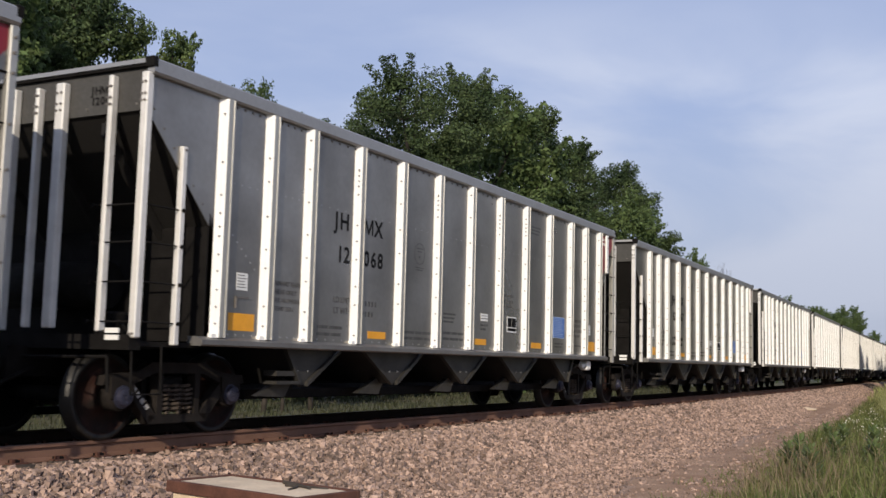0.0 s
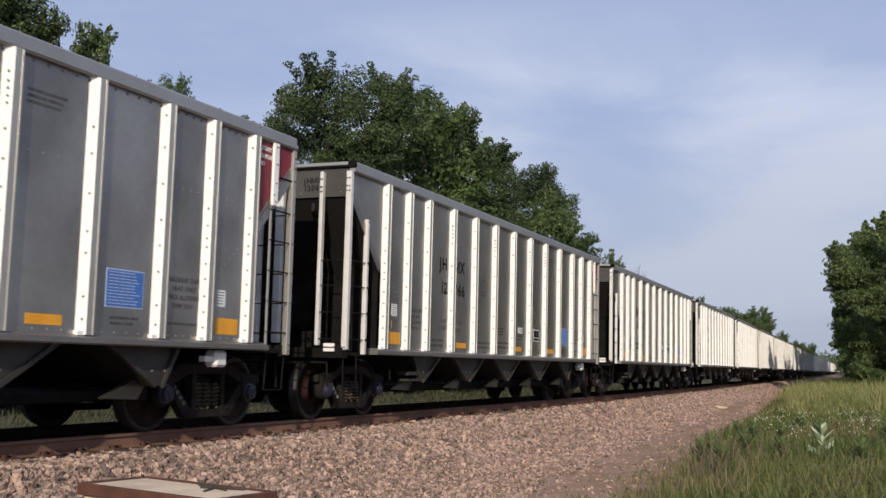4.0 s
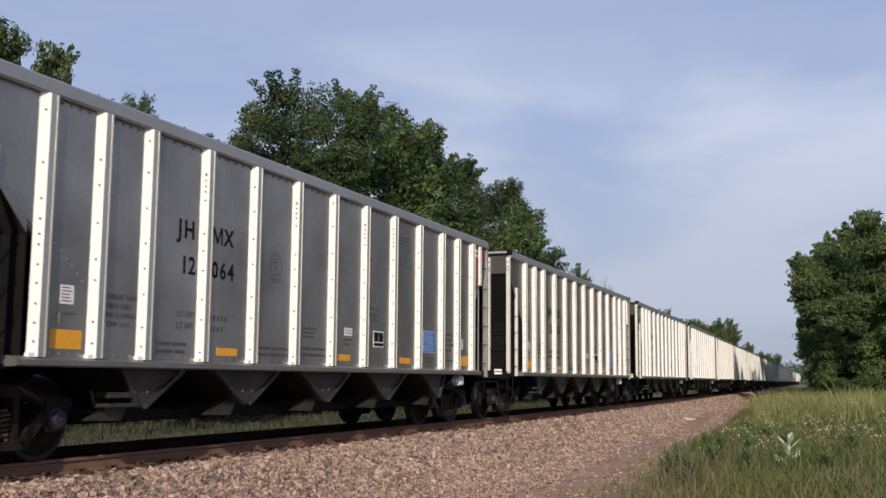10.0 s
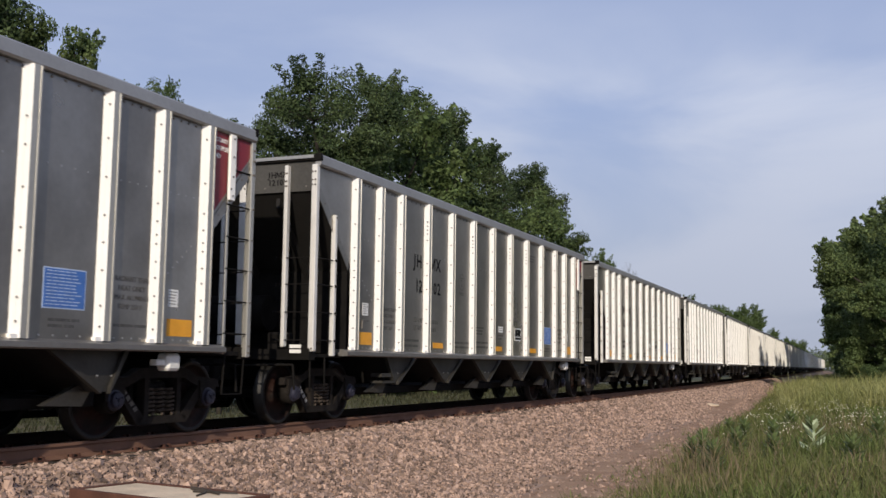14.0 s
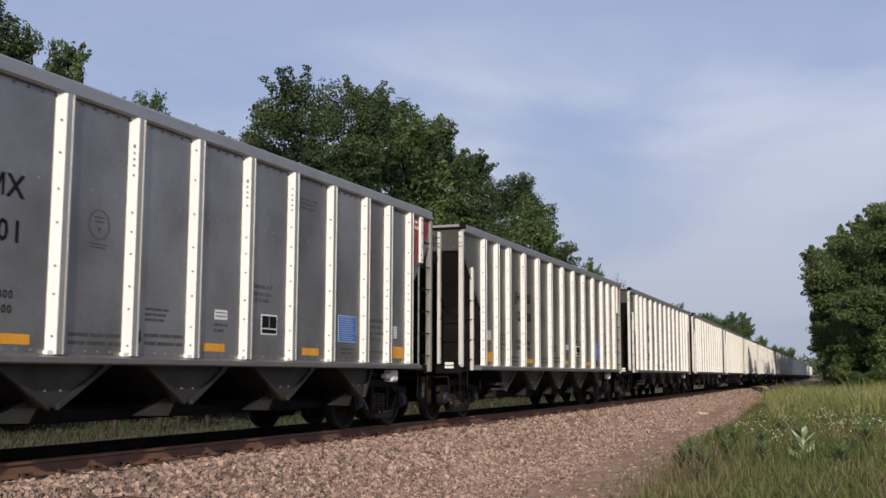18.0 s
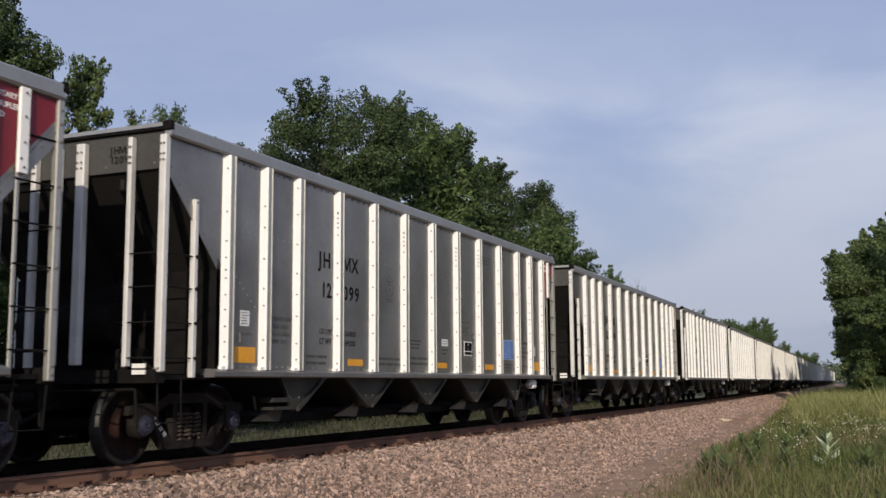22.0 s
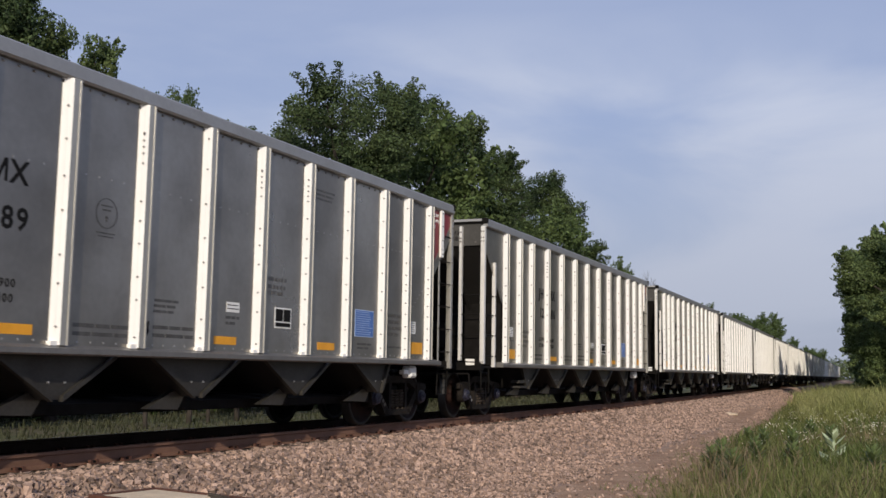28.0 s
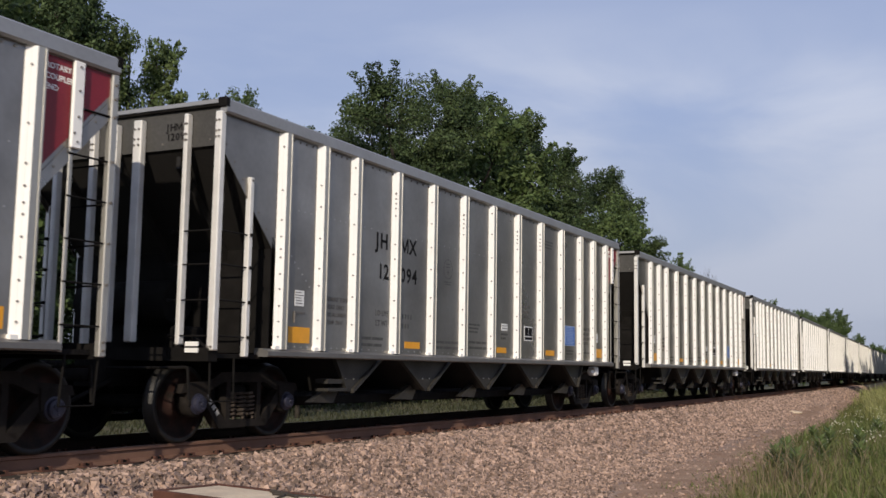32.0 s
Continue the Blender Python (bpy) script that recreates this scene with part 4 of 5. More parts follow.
def build_tree(seed, height, spread, count, size, mat, label, name="tree", low=0.28, bare=0, girth=0.019, waist=1.0):
    """A tapered trunk, forking limbs and a crown of leaves heaped round the limbs' ends."""
    rnd = random.Random(seed)
    tree = tagged(new(name), label, "tree", "trees beside the line")
    bm = bmesh.new()
    r0 = height * girth
    lean = Vector((rnd.uniform(-0.04, 0.04), rnd.uniform(-0.04, 0.04), 1))
    fork = height * 0.35
    pts = [Vector((0, 0, -0.3)), lean * fork * 0.5, lean * fork, lean * height * 0.62, lean * height * 0.9]
    rr = [r0 * 1.3, r0, r0 * 0.85, r0 * 0.5, r0 * 0.12]
    for i in range(4):
        rod(bm, pts[i], pts[i + 1], rr[i], 9, 0, rr[i + 1])
    lumps = [(lean * height * 0.76, spread * 0.30, 0.9), (lean * height * 0.58, spread * 0.42, 0.9)]
    n, ends = 17, []
    for i in range(n):
        h = low + (0.86 - low) * (i + 0.5) / n
        a = i * 2.4 + rnd.uniform(-0.4, 0.4)
        reach = spread * (0.52 + 0.42 * math.sin(math.pi * min(1, max(0, (h - low * 0.6) / (1.0 - low * 0.6))) ** 0.85)) * rnd.uniform(0.72, 1.1) * (waist + (1 - waist) * min(1.0, h / 0.55))
        p = lean * height * h * 0.82
        q = Vector((math.cos(a) * reach * 0.72, math.sin(a) * reach * 0.72, height * h + rnd.uniform(0, 0.06) * height))
        m = (p + q) / 2 + Vector((0, 0, -0.03 * height))
        rod(bm, p, m, r0 * 0.38, 6, 0, r0 * 0.25)
        rod(bm, m, q, r0 * 0.25, 6, 0, r0 * 0.07)
        for k in range(5):
            e = q + Vector((rnd.uniform(-1, 1), rnd.uniform(-1, 1), rnd.uniform(-0.6, 1.0))) * spread * 0.27
            rod(bm, m.lerp(q, 0.6), e, r0 * 0.12, 5, 0, r0 * 0.03)
            lumps.append((e, spread * rnd.uniform(0.08, 0.17), rnd.uniform(0.65, 0.95)))
        lumps.append((q, spread * rnd.uniform(0.16, 0.26), rnd.uniform(0.7, 0.95)))
        ends.append(q)
    # sprays of leaves that stand out past the limbs
    twig = random.Random(seed + 500)
    for q in ends:
        out = (q - lean * height * 0.55).normalized()
        for k in range(5):
            d = (out + Vector((twig.uniform(-0.9, 0.9), twig.uniform(-0.9, 0.9), twig.uniform(-0.4, 0.9)))).normalized()
            rod(bm, q, q + d * spread * 0.4, r0 * 0.07, 4, 0, r0 * 0.02)
            for j in range(4):
                lumps.append((q + d * spread * (0.16 + 0.075 * j), spread * (0.070 - 0.011 * j), 0.8))
    for k in range(bare):
        p = lean * height * rnd.uniform(0.5, 0.85)
        e = p + Vector((rnd.uniform(-1, 1) * spread * 0.3, rnd.uniform(-1, 1) * spread * 0.3, height * rnd.uniform(0.1, 0.2)))
        rod(bm, p, e, r0 * 0.1, 5, 0, r0 * 0.03)
    part("trunk", bm, BARK, tree, "grey-brown trunk and limbs")
    part("crown", leaf_crown(rnd, lumps, count, size, mat), mat, tree)
    return tree


OAK = build_tree(10, 21.5, 7.2, 150000, 0.085, LEAF, "tall broad dark green oak tree", low=0.16)
OAK2 = build_tree(31, 24.0, 6.4, 100000, 0.095, LEAF, "tall leafy dark green tree", low=0.14)
OAK3 = build_tree(2, 22.0, 7.0, 100000, 0.10, LEAF, "tall dark green tree with a loose crown", low=0.14)
ELM = build_tree(21, 14.0, 5.6, 42000, 0.115, LEAF2, "green leafy tree with a rounded crown", low=0.12)
SAPLING = build_tree(31, 10.0, 1.9, 22000, 0.042, LEAF2, "slender sparse young tree", low=0.3, bare=2, girth=0.007)
BUSH = build_tree(52, 7.0, 3.2, 16000, 0.085, LEAF2, "low leafy green thicket beyond the track", low=0.02, girth=0.008)
VERGE_TREE = build_tree(61, 12.8, 5.6, 120000, 0.085, LEAF3, "leafy green tree at the edge of the verge", low=0.04, waist=0.55)
YOUNG_OAK = build_tree(71, 15.4, 3.3, 42000, 0.085, LEAF3, "round bright green young tree", low=0.2)
SCREEN_TREE = build_tree(94, 13.5, 5.6, 26000, 0.19, LEAF3, "leafy green tree further along the verge", low=0.04)


def far_row():
    """Woods too far off to tell the trees apart."""
    rnd = random.Random(77)
    lumps = []
    for i in range(90):
        y = 250 + i * 12
        for k in range(2):
            h = rnd.uniform(6, 10)
            lumps.append((Vector((line_x(y) - 16 - rnd.uniform(0, 18) - k * 6, y, h * 0.55)), h * 0.5, 1.0))
    for i in range(60):
        y = 330 + i * 14
        h = rnd.uniform(10, 15)
        lumps.append((Vector((line_x(y) + 13 + rnd.uniform(0, 20), y, h * 0.5)), h * 0.52, 1.0))
    for i in range(36):
        y = 380 + i * 16
        h = rnd.uniform(8, 12)
        lumps.append((Vector((line_x(y) + 7 + rnd.uniform(0, 6), y, h * 0.45)), h * 0.5, 1.0))
    for i in range(40):
        h = rnd.uniform(12, 17)
        lumps.append((Vector((-110 + i * 4.0, 900 + rnd.uniform(0, 60), h * 0.45)), h * 0.55, 1.0))
    ob = new("far_woods", leaf_crown(rnd, lumps, 60000, 0.8, FARLEAF))
    tagged(ob, "distant green woods along the line", "woods", kind="stuff")


far_row()


def place(tree, x, y, turn, size):
    z = ground_z(x - line_x(y))
    t = copy_thing(tree, pose(x, y, z, 0, 0, turn))
    t.scale = (size, size, size)
    return t


def put_first(tree, x, y, turn, size=1.0):
    tree.matrix_basis = pose(x, y, ground_z(x - line_x(y)), 0, 0, turn) @ Matrix.Scale(size, 4)


put_first(OAK, -32.52, 55.49, 30, 0.995)
place(ELM, -33.10, 46.79, 50, 0.92)
place(ELM, -33.44, 67.78, 40, 1.52)
place(ELM, -31.40, 61.80, 160, 1.1)
put_first(OAK2, -33.91, 75.56, 180, 1.05)
place(ELM, -31.04, 82.80, 120, 1.25)
put_first(OAK3, -33.80, 92.94, 210, 1.04)
place(ELM, -30.95, 100.80, 10, 0.95)
place(ELM, -31.72, 110.80, 120, 1.1).scale = (0.75, 0.75, 1.1)
place(ELM, -29.32, 125.81, 200, 0.85)
place(ELM, -30.94, 144.80, 300, 0.8)
place(ELM, -32.23, 174.79, 240, 1.1).scale = (0.95, 0.95, 1.0)
place(ELM, -32.79, 199.79, 30, 1.0)
place(ELM, -33.49, 229.79, 190, 1.1)
place(ELM, -34.70, 261.78, 0, 1.27)
place(ELM, -34.94, 299.78, 100, 0.96)
place(ELM, -34.23, 344.79, 150, 0.88)
place(ELM, -34.99, 399.78, 60, 0.92)
put_first(ELM, -36.6, 29.9, 250)
put_first(YOUNG_OAK, -30.7, 30.8, 40)
YOUNG_OAK.scale = (0.80, 0.80, 1.09)
ELM.scale = (0.72, 0.72, 1.5)
place(OAK3, -34.17, 26.78, 30, 0.86)
place(OAK, -39.17, 25.75, 140, 0.95)
put_first(SAPLING, -24.69, 29.24, 0)
SAPLING.scale = (1.0, 1.0, 1.28)
place(SAPLING, -25.52, 33.84, 90, 1.0).scale = (0.95, 0.95, 1.28)
place(SAPLING, -25.21, 32.24, 200, 1.0).scale = (1.25, 1.25, 1.18)
place(SAPLING, -25.84, 36.23, 30, 1.0).scale = (1.35, 1.35, 1.14)
for x, y, turn, size in ((-23.11, 16.85, 30, 0.45), (-24.64, 20.84, 80, 0.5), (-26.16, 25.33, 140, 0.5), (-27.70, 30.82, 200, 0.5), (-26.25, 38.83, 10, 0.48), (-26.30, 46.83, 70, 0.5), (-26.87, 56.83, 120, 0.5), (-27.44, 67.82, 300, 0.5), (-28.02, 79.82, 20, 0.5), (-24.72, 18.64, 110, 0.5), (-25.35, 23.04, 210, 0.5), (-26.88, 28.03, 310, 0.5), (-26.83, 34.83, 50, 0.5), (-26.28, 42.83, 150, 0.5), (-26.54, 51.83, 250, 0.5), (-27.20, 62.33, 350, 0.5)):
    place(BUSH, x - 6.0, y + 3.0, turn, size * 2)
put_first(BUSH, -28.6, 15.5, 0, 0.9)
place(SAPLING, -27.76, 117.82, 120, 1.25)
place(ELM, -31.13, 19.80, 77, 1.2)
place(ELM, -30.08, 11.81, 177, 1.1)
put_first(VERGE_TREE, -0.35, 74.0, 222)
VERGE_TREE.scale = (0.96, 0.96, 0.90)
for x, y, turn in ((-1.0, 67.5, 40), (0.9, 66.5, 150)):
    place(BUSH, x, y, turn, 1.0).scale = (0.5, 0.5, 0.26)
put_first(SCREEN_TREE, 1.65, 85.01, 150)
for x, y, turn, size, tall in ((0.37, 97.00, 10, 1.0, 1.08), (2.41, 91.02, 200, 1.0, 1.05), (1.73, 104.01, 40, 1.0, 1.12), (-0.51, 110.00, 70, 1.02, 1.2), (0.84, 117.01, 260, 1.0, 1.25), (-1.30, 123.99, 170, 1.02, 1.33), (-0.25, 132.00, 330, 1.0, 1.35), (-2.31, 139.99, 100, 1.05, 1.45), (-1.57, 149.99, 20, 1.0, 1.5), (-3.64, 159.98, 200, 1.1, 1.6), (-3.61, 171.98, 280, 1.1, 1.6), (-5.20, 184.97, 300, 1.1, 1.7), (-7.19, 214.96, 20, 1.1, 1.6), (-8.40, 231.95, 120, 1.1, 1.7), (-9.12, 249.95, 60, 1.1, 1.7), (-10.25, 269.94, 200, 1.1, 1.7), (-11.44, 299.93, 130, 1.1, 1.6), (8.48, 80.06, 90, 1.1, 1.2), (14.53, 72.10, 30, 1.2, 1.3)):
    place(SCREEN_TREE, x, y, turn, 1.0).scale = (size, size, tall)


def bare_tree(x, y, top):
    """A leafless tree with many thin upright twigs."""
    rnd = random.Random(5)
    tree = tagged(new("bare_tree"), "leafless grey-brown tree with thin upright twigs", "tree", "trees beside the line")
    base = ground_z(x - line_x(y))
    tree.matrix_basis = pose(x, y, base)
    h = top - base
    bm = bmesh.new()
    rod(bm, (0, 0, -0.3), (0.1, 0, h * 0.45), 0.16, 7, 0, 0.11)
    rod(bm, (0.1, 0, h * 0.45), (0, 0, h * 0.97), 0.11, 6, 0, 0.02)
    for i in range(15):
        p = Vector((0.05, 0, h * (0.42 + 0.03 * i)))
        a = i * 2.4
        q = p + Vector((math.cos(a) * (1.8 - 0.07 * i), math.sin(a) * (1.8 - 0.07 * i), h * rnd.uniform(0.10, 0.18)))
        rod(bm, p, q, 0.05, 5, 0, 0.022)
        for k in range(6):
            c = p.lerp(q, rnd.uniform(0.4, 1.0))
            rod(bm, c, c + Vector((rnd.uniform(-0.6, 0.6), rnd.uniform(-0.6, 0.6), h * rnd.uniform(0.06, 0.13))), 0.022, 4, 0, 0.008)
    part("trunk", bm, BARK, tree)


bare_tree(-32.5, 136.0, 13.6)

# ---- loose stones, grass, weeds ----
def stones():
    rs = np.random.RandomState(4)
    iv = np.array([(x, y, z) for z in (-1, 1) for y in (-1, 1) for x in (-1, 1)]) * 0.8
    ifc = np.array([(0, 2, 3), (0, 3, 1), (4, 5, 7), (4, 7, 6), (0, 1, 5), (0, 5, 4), (2, 6, 7), (2, 7, 3), (0, 4, 6), (0, 6, 2), (1, 3, 7), (1, 7, 5)])
    y = np.concatenate([4 + 16 * rs.rand(42000), 20 + 30 * rs.rand(30000), 50 + 60 * rs.rand(14000)])
    n = len(y)
    e = 0.93 + rs.rand(n) ** 1.1 * np.array([verge(q) - 1.0 for q in y])
    late = (e > np.array([verge(q) - 1.45 + 0.45 * noise.noise((q * 0.5, 21.0, 0)) for q in y])) & (rs.rand(n) < 0.82)
    e = np.where(late, 0.93 + rs.rand(n) * 2.4, e)
    near = np.minimum(y, BEND)
    x = -MID - CURVE * near * near - 2 * CURVE * BEND * (y - near) + e
    edge = np.clip((e - np.array([verge(q) for q in y]) + 0.9) / 0.3, 0, 1)
    z = np.array([bed_z(q) for q in e]) + rs.uniform(-0.004, 0.024, n) + 0.04 * edge - 0.03 * np.clip((1.5 - e) / 0.5, 0, 1)
    size = (0.015 + 0.033 * rs.rand(n) ** 1.7) * (1 - 0.10 * (e - 0.8)) * (1 + 0.004 * y)
    scl = rs.uniform(0.4, 1.35, (n, 3)) * size[:, None]
    ang = rs.uniform(0, 6.28, (n, 3))
    cx, sx, cz, sz = np.cos(ang[:, 0]), np.sin(ang[:, 0]), np.cos(ang[:, 2]), np.sin(ang[:, 2])
    jit = rs.uniform(0.25, 1.4, (n, 8, 3))
    v = iv[None] * jit * scl[:, None, :]
    v = np.stack([v[..., 0], v[..., 1] * cx[:, None] - v[..., 2] * sx[:, None], v[..., 1] * sx[:, None] + v[..., 2] * cx[:, None]], -1)
    v = np.stack([v[..., 0] * cz[:, None] - v[..., 1] * sz[:, None], v[..., 0] * sz[:, None] + v[..., 1] * cz[:, None], v[..., 2]], -1)
    v += np.stack([x, y, z], -1)[:, None, :]
    f = (ifc[None] + 8 * np.arange(n)[:, None, None]).reshape(-1)
    me = bpy.data.meshes.new("stones")
    me.vertices.add(n * 8)
    me.vertices.foreach_set("co", v.ravel())
    me.loops.add(len(f))
    me.loops.foreach_set("vertex_index", f)
    me.polygons.add(n * 12)
    me.polygons.foreach_set("loop_start", np.arange(n * 12) * 3)
    me.materials.append(STONE)
    me.update()
    me.shade_flat()
    tagged(new("ballast_stones", me), "loose pinkish grey crushed ballast stones", "stones", kind="stuff")


stones()


def blades(name, n, area, hmin, hmax, mat, label, seed, width=0.006, bend=0.8):
    """Blades of grass that rise, lean and droop, five pieces each. area gives (x, y) from random numbers."""
    rs = np.random.RandomState(seed)
    xy = area(rs, n)
    n = len(xy)
    e = np.array([p[0] - line_x(p[1]) for p in xy])
    z = np.array([ground_z(q) for q in e]) - 0.03
    h = hmin + (hmax - hmin) * rs.rand(n) ** 1.3
    patch = np.array([0.8 + 0.55 * noise.noise((p[0] * 0.5, p[1] * 0.35, seed)) + 0.3 * noise.noise((p[0] * 1.7, p[1] * 1.2, seed + 9)) for p in xy])
    h = h * patch
    a = rs.uniform(0, 6.28, n) + 0.0
    d = np.stack([np.cos(a), np.sin(a), np.zeros(n)], 1)
    f2 = rs.uniform(0, 6.28, n)
    sd = np.stack([-np.sin(f2), np.cos(f2), np.zeros(n)], 1)
    w = (width * (0.6 + 0.8 * rs.rand(n)) * (1 + 0.022 * xy[:, 1]))[:, None]
    root = np.column_stack([xy, z])
    lean = (bend * h * rs.rand(n) ** 0.8)[:, None]
    up = np.array([0, 0, 1.0])
    droop = (rs.rand(n) * 0.35)[:, None]
    low = root + up * (h * 0.45)[:, None] + d * lean * 0.22
    mid = root + up * (h * 0.82)[:, None] + d * lean * 0.58
    tip = root + up * h[:, None] * (1 - droop * 0.5) + d * lean * (1 + droop)
    v = np.stack([root - sd * w, root + sd * w, low - sd * w * 0.85, low + sd * w * 0.85, mid - sd * w * 0.6, mid + sd * w * 0.6, tip], 1).reshape(-1, 3)
    f = (np.array([0, 1, 3, 0, 3, 2, 2, 3, 5, 2, 5, 4, 4, 5, 6])[None] + 7 * np.arange(n)[:, None]).reshape(-1)
    me = bpy.data.meshes.new(name)
    me.vertices.add(n * 7)
    me.vertices.foreach_set("co", v.ravel())
    me.loops.add(len(f))
    me.loops.foreach_set("vertex_index", f)
    me.polygons.add(n * 5)
    me.polygons.foreach_set("loop_start", np.arange(n * 5) * 3)
    me.materials.append(mat)
    me.update()
    return tagged(new(name, me), label, "grass", kind="stuff")


def verge_area(y0, y1, depth, start=0.0):
    def area(rs, n):
        y = y0 + (y1 - y0) * rs.rand(n) ** 1.4
        e = np.array([verge(q) for q in y]) + start + rs.rand(n) ** 1.1 * depth
        return np.column_stack([np.array([line_x(q) for q in y]) + e, y])
    return area


def left_area(rs, n):
    y = 4 + 110 * rs.rand(n) ** 1.3
    e = -9.5 - rs.rand(n) * 14
    return np.column_stack([np.array([line_x(q) for q in y]) + e, y])


def thin_edge(y0, y1, depth):
    """Scattered tufts that thin out over the dirt."""
    def area(rs, n):
        y = y0 + (y1 - y0) * rs.rand(n) ** 1.3
        e = np.array([verge(q) for q in y]) + depth * (0.35 - rs.rand(n) ** 1.8)
        xy = np.column_stack([np.array([line_x(q) for q in y]) + e, y])
        keep = np.array([noise.noise((p[0] * 1.4, p[1] * 0.9, 4.0)) for p in xy]) > -0.12
        return xy[keep]
    return area


blades("tall_grass", 90000, verge_area(9, 60, 9.5, 0.25), 0.22, 0.62, GRASS, "tall green grass on the verge", 1)
blades("short_grass", 26000, thin_edge(9, 60, 1.3), 0.06, 0.30, GRASS, "short sparse grass at the dirt's edge", 5, 0.005, 1.1)
blades("dry_grass", 12000, thin_edge(9, 60, 1.8), 0.05, 0.24, DRYGRASS, "short dry grass at the ballast's edge", 2, 0.004, 1.2)
blades("verge_straw", 9000, verge_area(9, 30, 9, 0.2), 0.35, 0.80, DRYGRASS, "dry stalks among the green grass", 3, 0.003, 0.7)
blades("flowering_grass", 52000, verge_area(36, 84, 12, 1.3), 0.6, 1.4, TALLGRASS, "tall yellowish flowering grass on the verge", 7, 0.006)
blades("far_grass", 24000, verge_area(62, 200, 16, 0.4), 0.4, 1.1, TALLGRASS, "yellow-green grass further along the verge", 6, 0.014)
blades("meadow_grass", 22000, left_area, 0.12, 0.42, WEEDS, "green grass beyond the track", 4, 0.014)


def flowers():
    rs = random.Random(9)
    bm = bmesh.new()
    area = verge_area(20, 42, 6.5, 1.0)
    pts = area(np.random.RandomState(8), 270)
    for x, y in pts:
        z = ground_z(x - line_x(y)) + rs.uniform(0.45, 0.70)
        for k in range(rs.randint(2, 6)):
            c = Vector((x + rs.uniform(-0.16, 0.16), y + rs.uniform(-0.16, 0.16), z + rs.uniform(-0.06, 0.06)))
            r = rs.uniform(0.007, 0.014)
            tilt = Vector((rs.uniform(-0.5, 0.5), rs.uniform(-0.9, 0.1), 1)).normalized().to_track_quat("Z", "Y").to_matrix()
            vs = [bm.verts.new(c + tilt @ Vector((r * math.cos(a), r * math.sin(a), 0.3 * r * math.sin(3 * a)))) for a in (0, 1.05, 2.1, 3.14, 4.2, 5.25)]
            top = bm.verts.new(c + tilt @ Vector((0, 0, r * 0.5)))
            for i in range(6):
                bm.faces.new((vs[i], vs[(i + 1) % 6], top))
    tagged(new("wild_flowers", mesh_of(bm, "wild_flowers", PETAL)), "small cream wild flowers in the verge grass", "flowers", kind="stuff")


flowers()


def weed(name, x, y, height, leaves, size, mat, label, seed):
    rs = random.Random(seed)
    z = ground_z(x - line_x(y))
    ob = tagged(new(name), label, "plant")
    ob.matrix_basis = pose(x, y, z)
    bm = bmesh.new()
    rod(bm, (0, 0, -0.05), (0.02, 0, height * 0.9), 0.012, 6, 0, 0.006)
    part("stem", bm, mat, ob)
    bm = bmesh.new()
    for i in range(leaves):
        h = height * (0.15 + 0.8 * i / leaves)
        a = i * 2.4
        out = Vector((math.cos(a), math.sin(a), 0))
        sd = Vector((-out.y, out.x, 0))
        ln = size * (1.15 - 0.7 * i / leaves)
        up = 0.45 + 0.6 * i / leaves
        base = Vector((0, 0, h))
        m, t = base + out * ln * 0.5 + Vector((0, 0, ln * up * 0.6)), base + out * ln * 0.85 + Vector((0, 0, ln * up))
        w = ln * 0.25
        vs = [bm.verts.new(p) for p in (base, m - sd * w, m + Vector((0, 0, -0.02)), m + sd * w, t)]
        bm.faces.new((vs[0], vs[1], vs[2]))
        bm.faces.new((vs[0], vs[2], vs[3]))
        bm.faces.new((vs[1], vs[4], vs[2]))
        bm.faces.new((vs[2], vs[4], vs[3]))
    part("leaves", bm, mat, ob)
    return ob


weed("mullein", -1.42, 18.99, 0.66, 13, 0.36, MULLEIN, "pale downy mullein plant in the grass", 1)
for i, (x, y, h) in enumerate(((-2.02, 18.59, 0.5), (-2.34, 21.49, 0.62), (-3.15, 23.48, 0.6), (-0.71, 16.80, 0.5), (-1.75, 22.99, 0.6), (-3.77, 25.48, 0.55), (-0.43, 20.50, 0.65), (-2.58, 27.48, 0.6), (-3.07, 17.88, 0.62), (-3.42, 18.88, 0.5), (-2.83, 19.98, 0.58), (-3.64, 21.28, 0.5), (-2.71, 16.68, 0.55))):
    weed("leafy_weed", x, y, h, 26, 0.28, WEEDLEAF, "dark green leafy weed at the grass edge", 20 + i)


def cover_box():
    """The old lineside box with a pale lid in a rusty iron rim."""
    ob = tagged(new("lineside_box"), "old lineside box with a pale lid in a rusty iron rim", "utility box")
    ob.matrix_basis = pose(-5.32, 6.68, -0.62, 0, 0, -9)
    bm = bmesh.new()
    box(bm, -0.71, 0.71, -0.19, 0.43, -0.35, 0.46, 0, 0.01)
    part("body", bm, CONCRETE, ob)
    for x0, x1, y0, y1 in ((-0.75, 0.75, -0.23, -0.185), (-0.75, 0.75, 0.425, 0.47), (-0.75, -0.705, -0.185, 0.425), (0.705, 0.75, -0.185, 0.425)):
        bm = bmesh.new()
        box(bm, x0, x1, y0, y1, 0.42, 0.512, 0, 0.006)
        part("rim", bm, RUST, ob, "rusty iron rim")
    bm = bmesh.new()
    box(bm, -0.703, 0.703, -0.183, 0.423, 0.462, 0.50, 0, 0.006)
    part("lid", bm, CONCRETE, ob, "pale worn lid")
    return ob


cover_box()


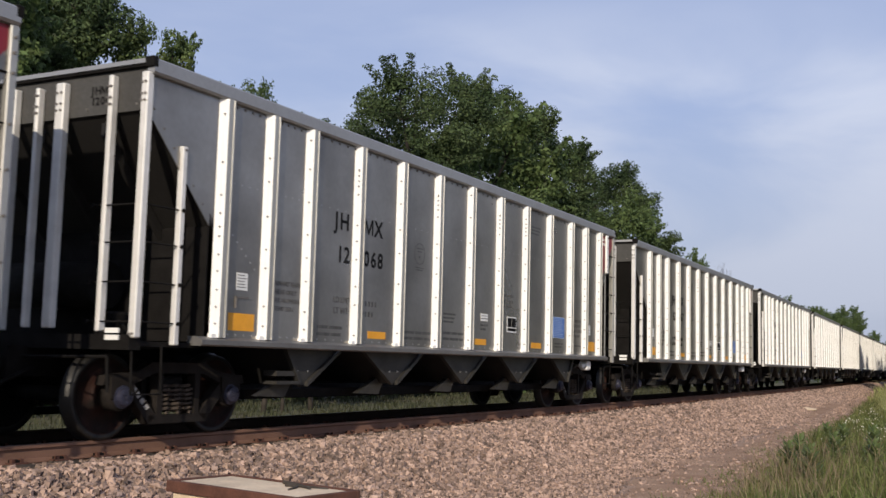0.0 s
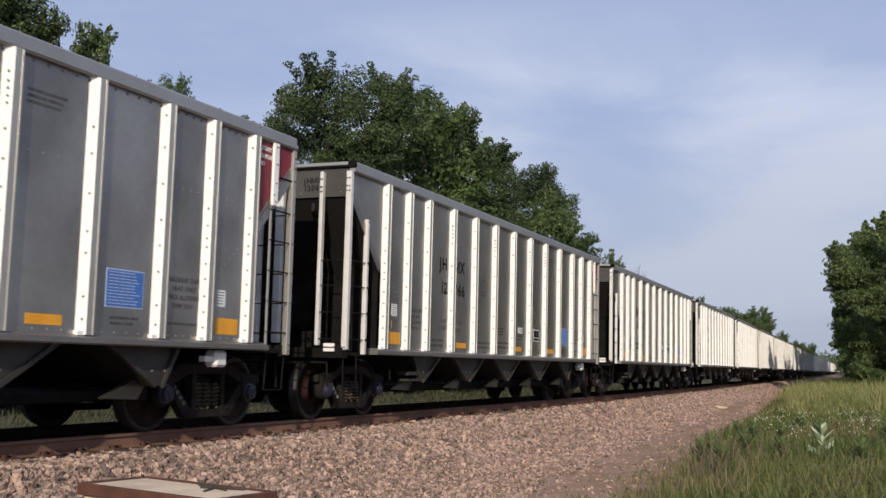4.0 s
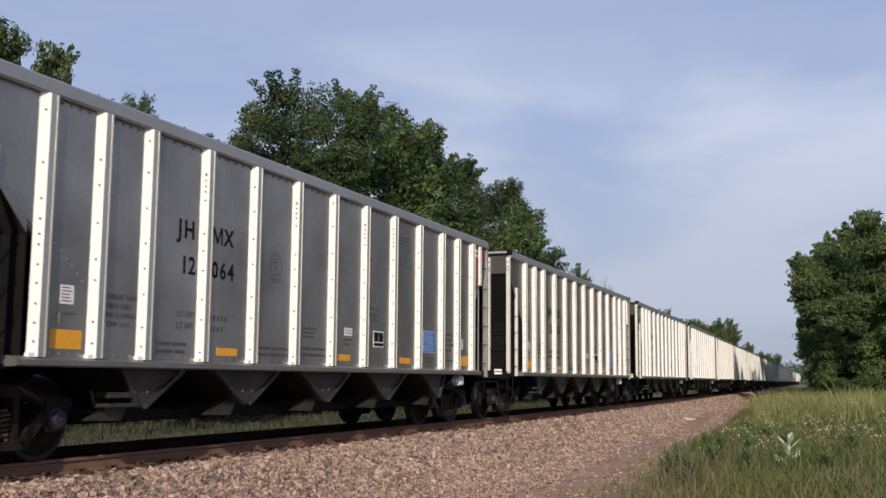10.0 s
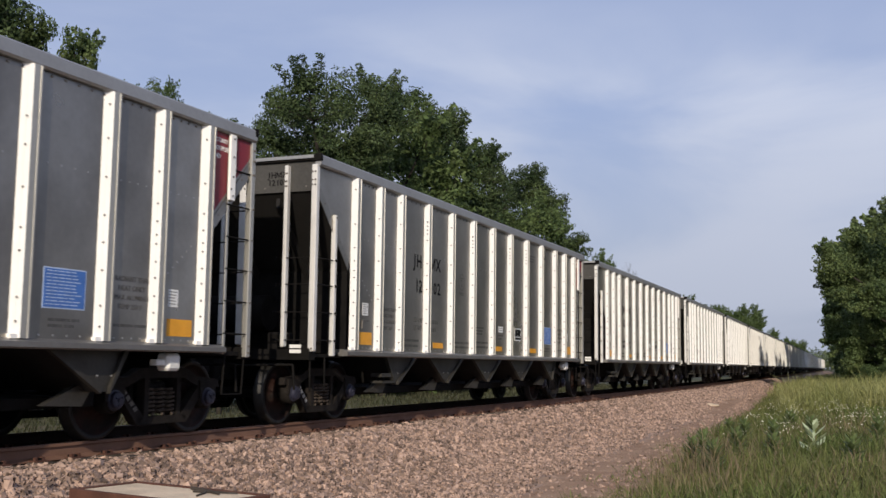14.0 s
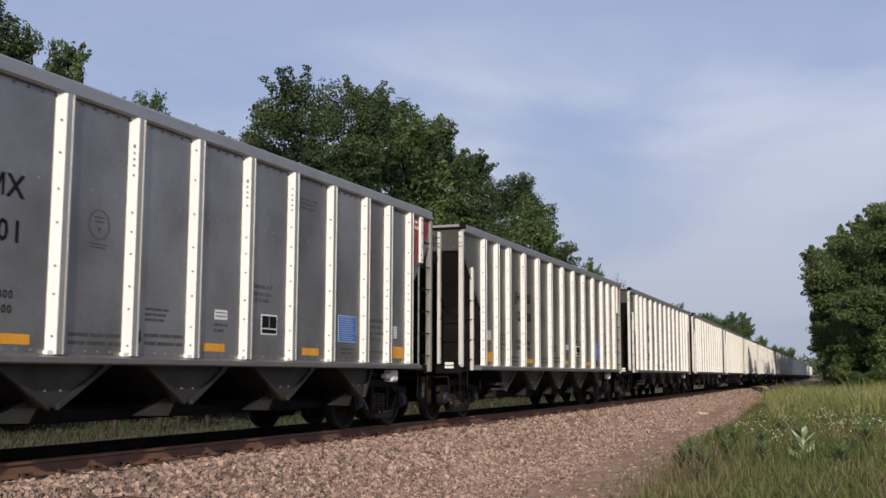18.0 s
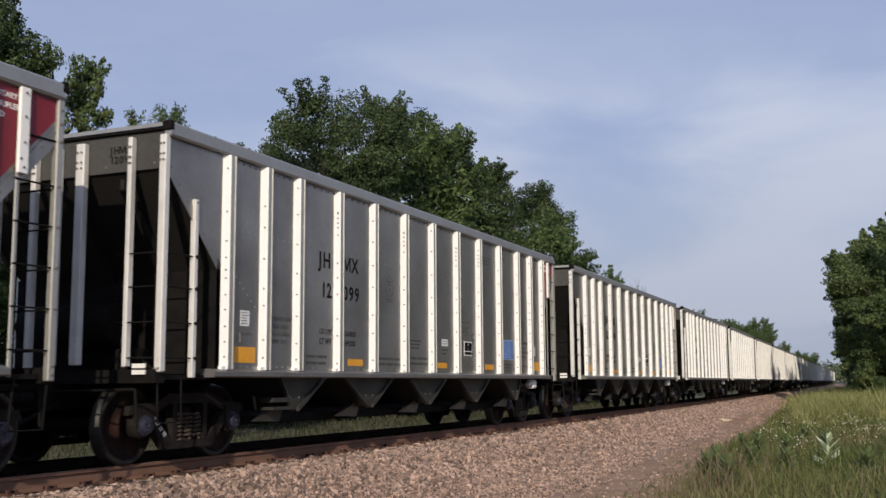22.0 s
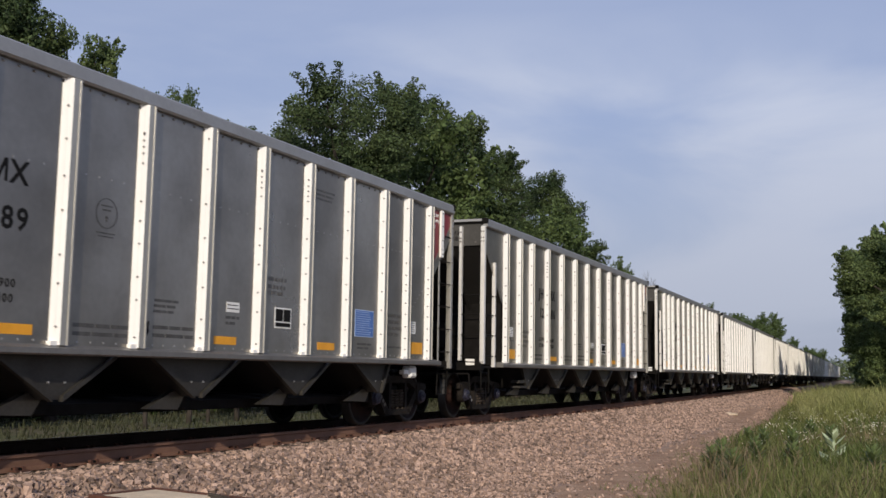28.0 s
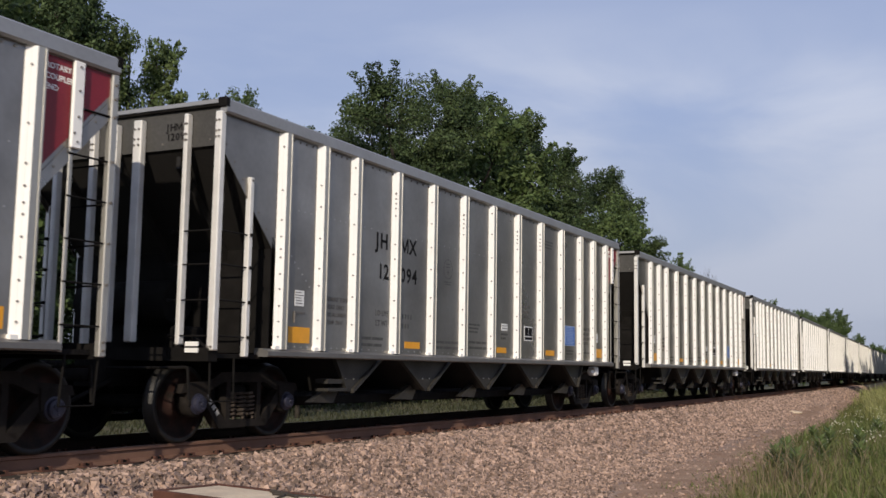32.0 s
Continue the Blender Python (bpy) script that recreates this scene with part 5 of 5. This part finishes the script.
def sticks():
    """Bits of old brown wood lying on the box's lid."""
    for p, q, r in (((-5.27, 7.05, -0.107), (-4.87, 6.86, -0.107), 0.016), ((-5.15, 6.91, -0.109), (-4.77, 6.96, -0.109), 0.011), ((-5.07, 6.99, -0.110), (-4.97, 6.71, -0.110), 0.010)):
        bm = bmesh.new()
        p, q = Vector(p), Vector(q)
        rod(bm, p, (p + q) / 2 + Vector((0.01, 0.015, 0)), r, 6, 0, r * 0.9)
        rod(bm, (p + q) / 2 + Vector((0.01, 0.015, 0)), q, r * 0.9, 6, 0, r * 0.6)
        tagged(new("stick", mesh_of(bm, "stick", BARK)), "broken brown stick lying on the pale lid", "stick")


sticks()


def flat_stone():
    bm = bmesh.new()
    bmesh.ops.create_icosphere(bm, subdivisions=2, radius=0.28)
    for v in bm.verts:
        v.co.z *= 0.3
        v.co.x *= 1.3
        v.co += Vector((noise.noise(v.co * 5), noise.noise(v.co * 5 + Vector((3, 0, 0))), 0.3 * noise.noise(v.co * 6))) * 0.06
    ob = new("pale_stone", mesh_of(bm, "pale_stone", CONCRETE))
    ob.matrix_basis = pose(-7.18, 43.75, -0.64, 0, 0, 20)
    tagged(ob, "pale flat stone lying on the gravel", "stone")


flat_stone()


# ---- what moves ----
REACH = [(0, 7.63), (1, 0.96), (2, -5.63), (3, -12.24), (3.5, -15.55), (4, -18.81), (7, -38.33), (8, -44.91), (8.5, -48.20), (9, -51.50), (10, -58.03), (11, -64.63), (12, -71.18), (13, -77.76), (16, -97.39), (17, -103.88), (18, -110.47), (19, -116.96), (19.5, -120.18), (20, -123.42), (21, -130.00), (22, -136.48), (22.5, -139.74), (23, -143.02), (24, -149.53), (24.5, -152.76), (25, -156.05), (28, -175.65), (29, -182.14), (30, -188.60), (31, -195.14), (32, -201.58)]


def reach(t):
    """Where the leading end of the car numbered one stands at t seconds, on the mean run of the train."""
    return 7.52 - 6.5728 * t + 0.00117 * t * t


def motions():
    for k, car in enumerate(CARS + FARS):
        walk(car, [(t, along(s + (k - 1) * PITCH + LEN / 2) @ pose(0, 0, -RIDE)) for t, s in REACH])
    spots = [c + d for c in AXLES for d in (-0.87, 0.87)]
    ticks = [0.1 * i for i in range(321)]
    sets = [(car, u) for car in CARS for u in spots]
    made = [WHEELSET] + [copy_thing(WHEELSET, Matrix()) for _ in sets[1:]]
    for ws, (car, u) in zip(made, sets):
        ws.parent = car
        walk(ws, [(t, pose(0, Y(u), 0.457 + RIDE, math.degrees((7.52 - reach(t)) / 0.457), 0, 0)) for t in ticks])


motions()
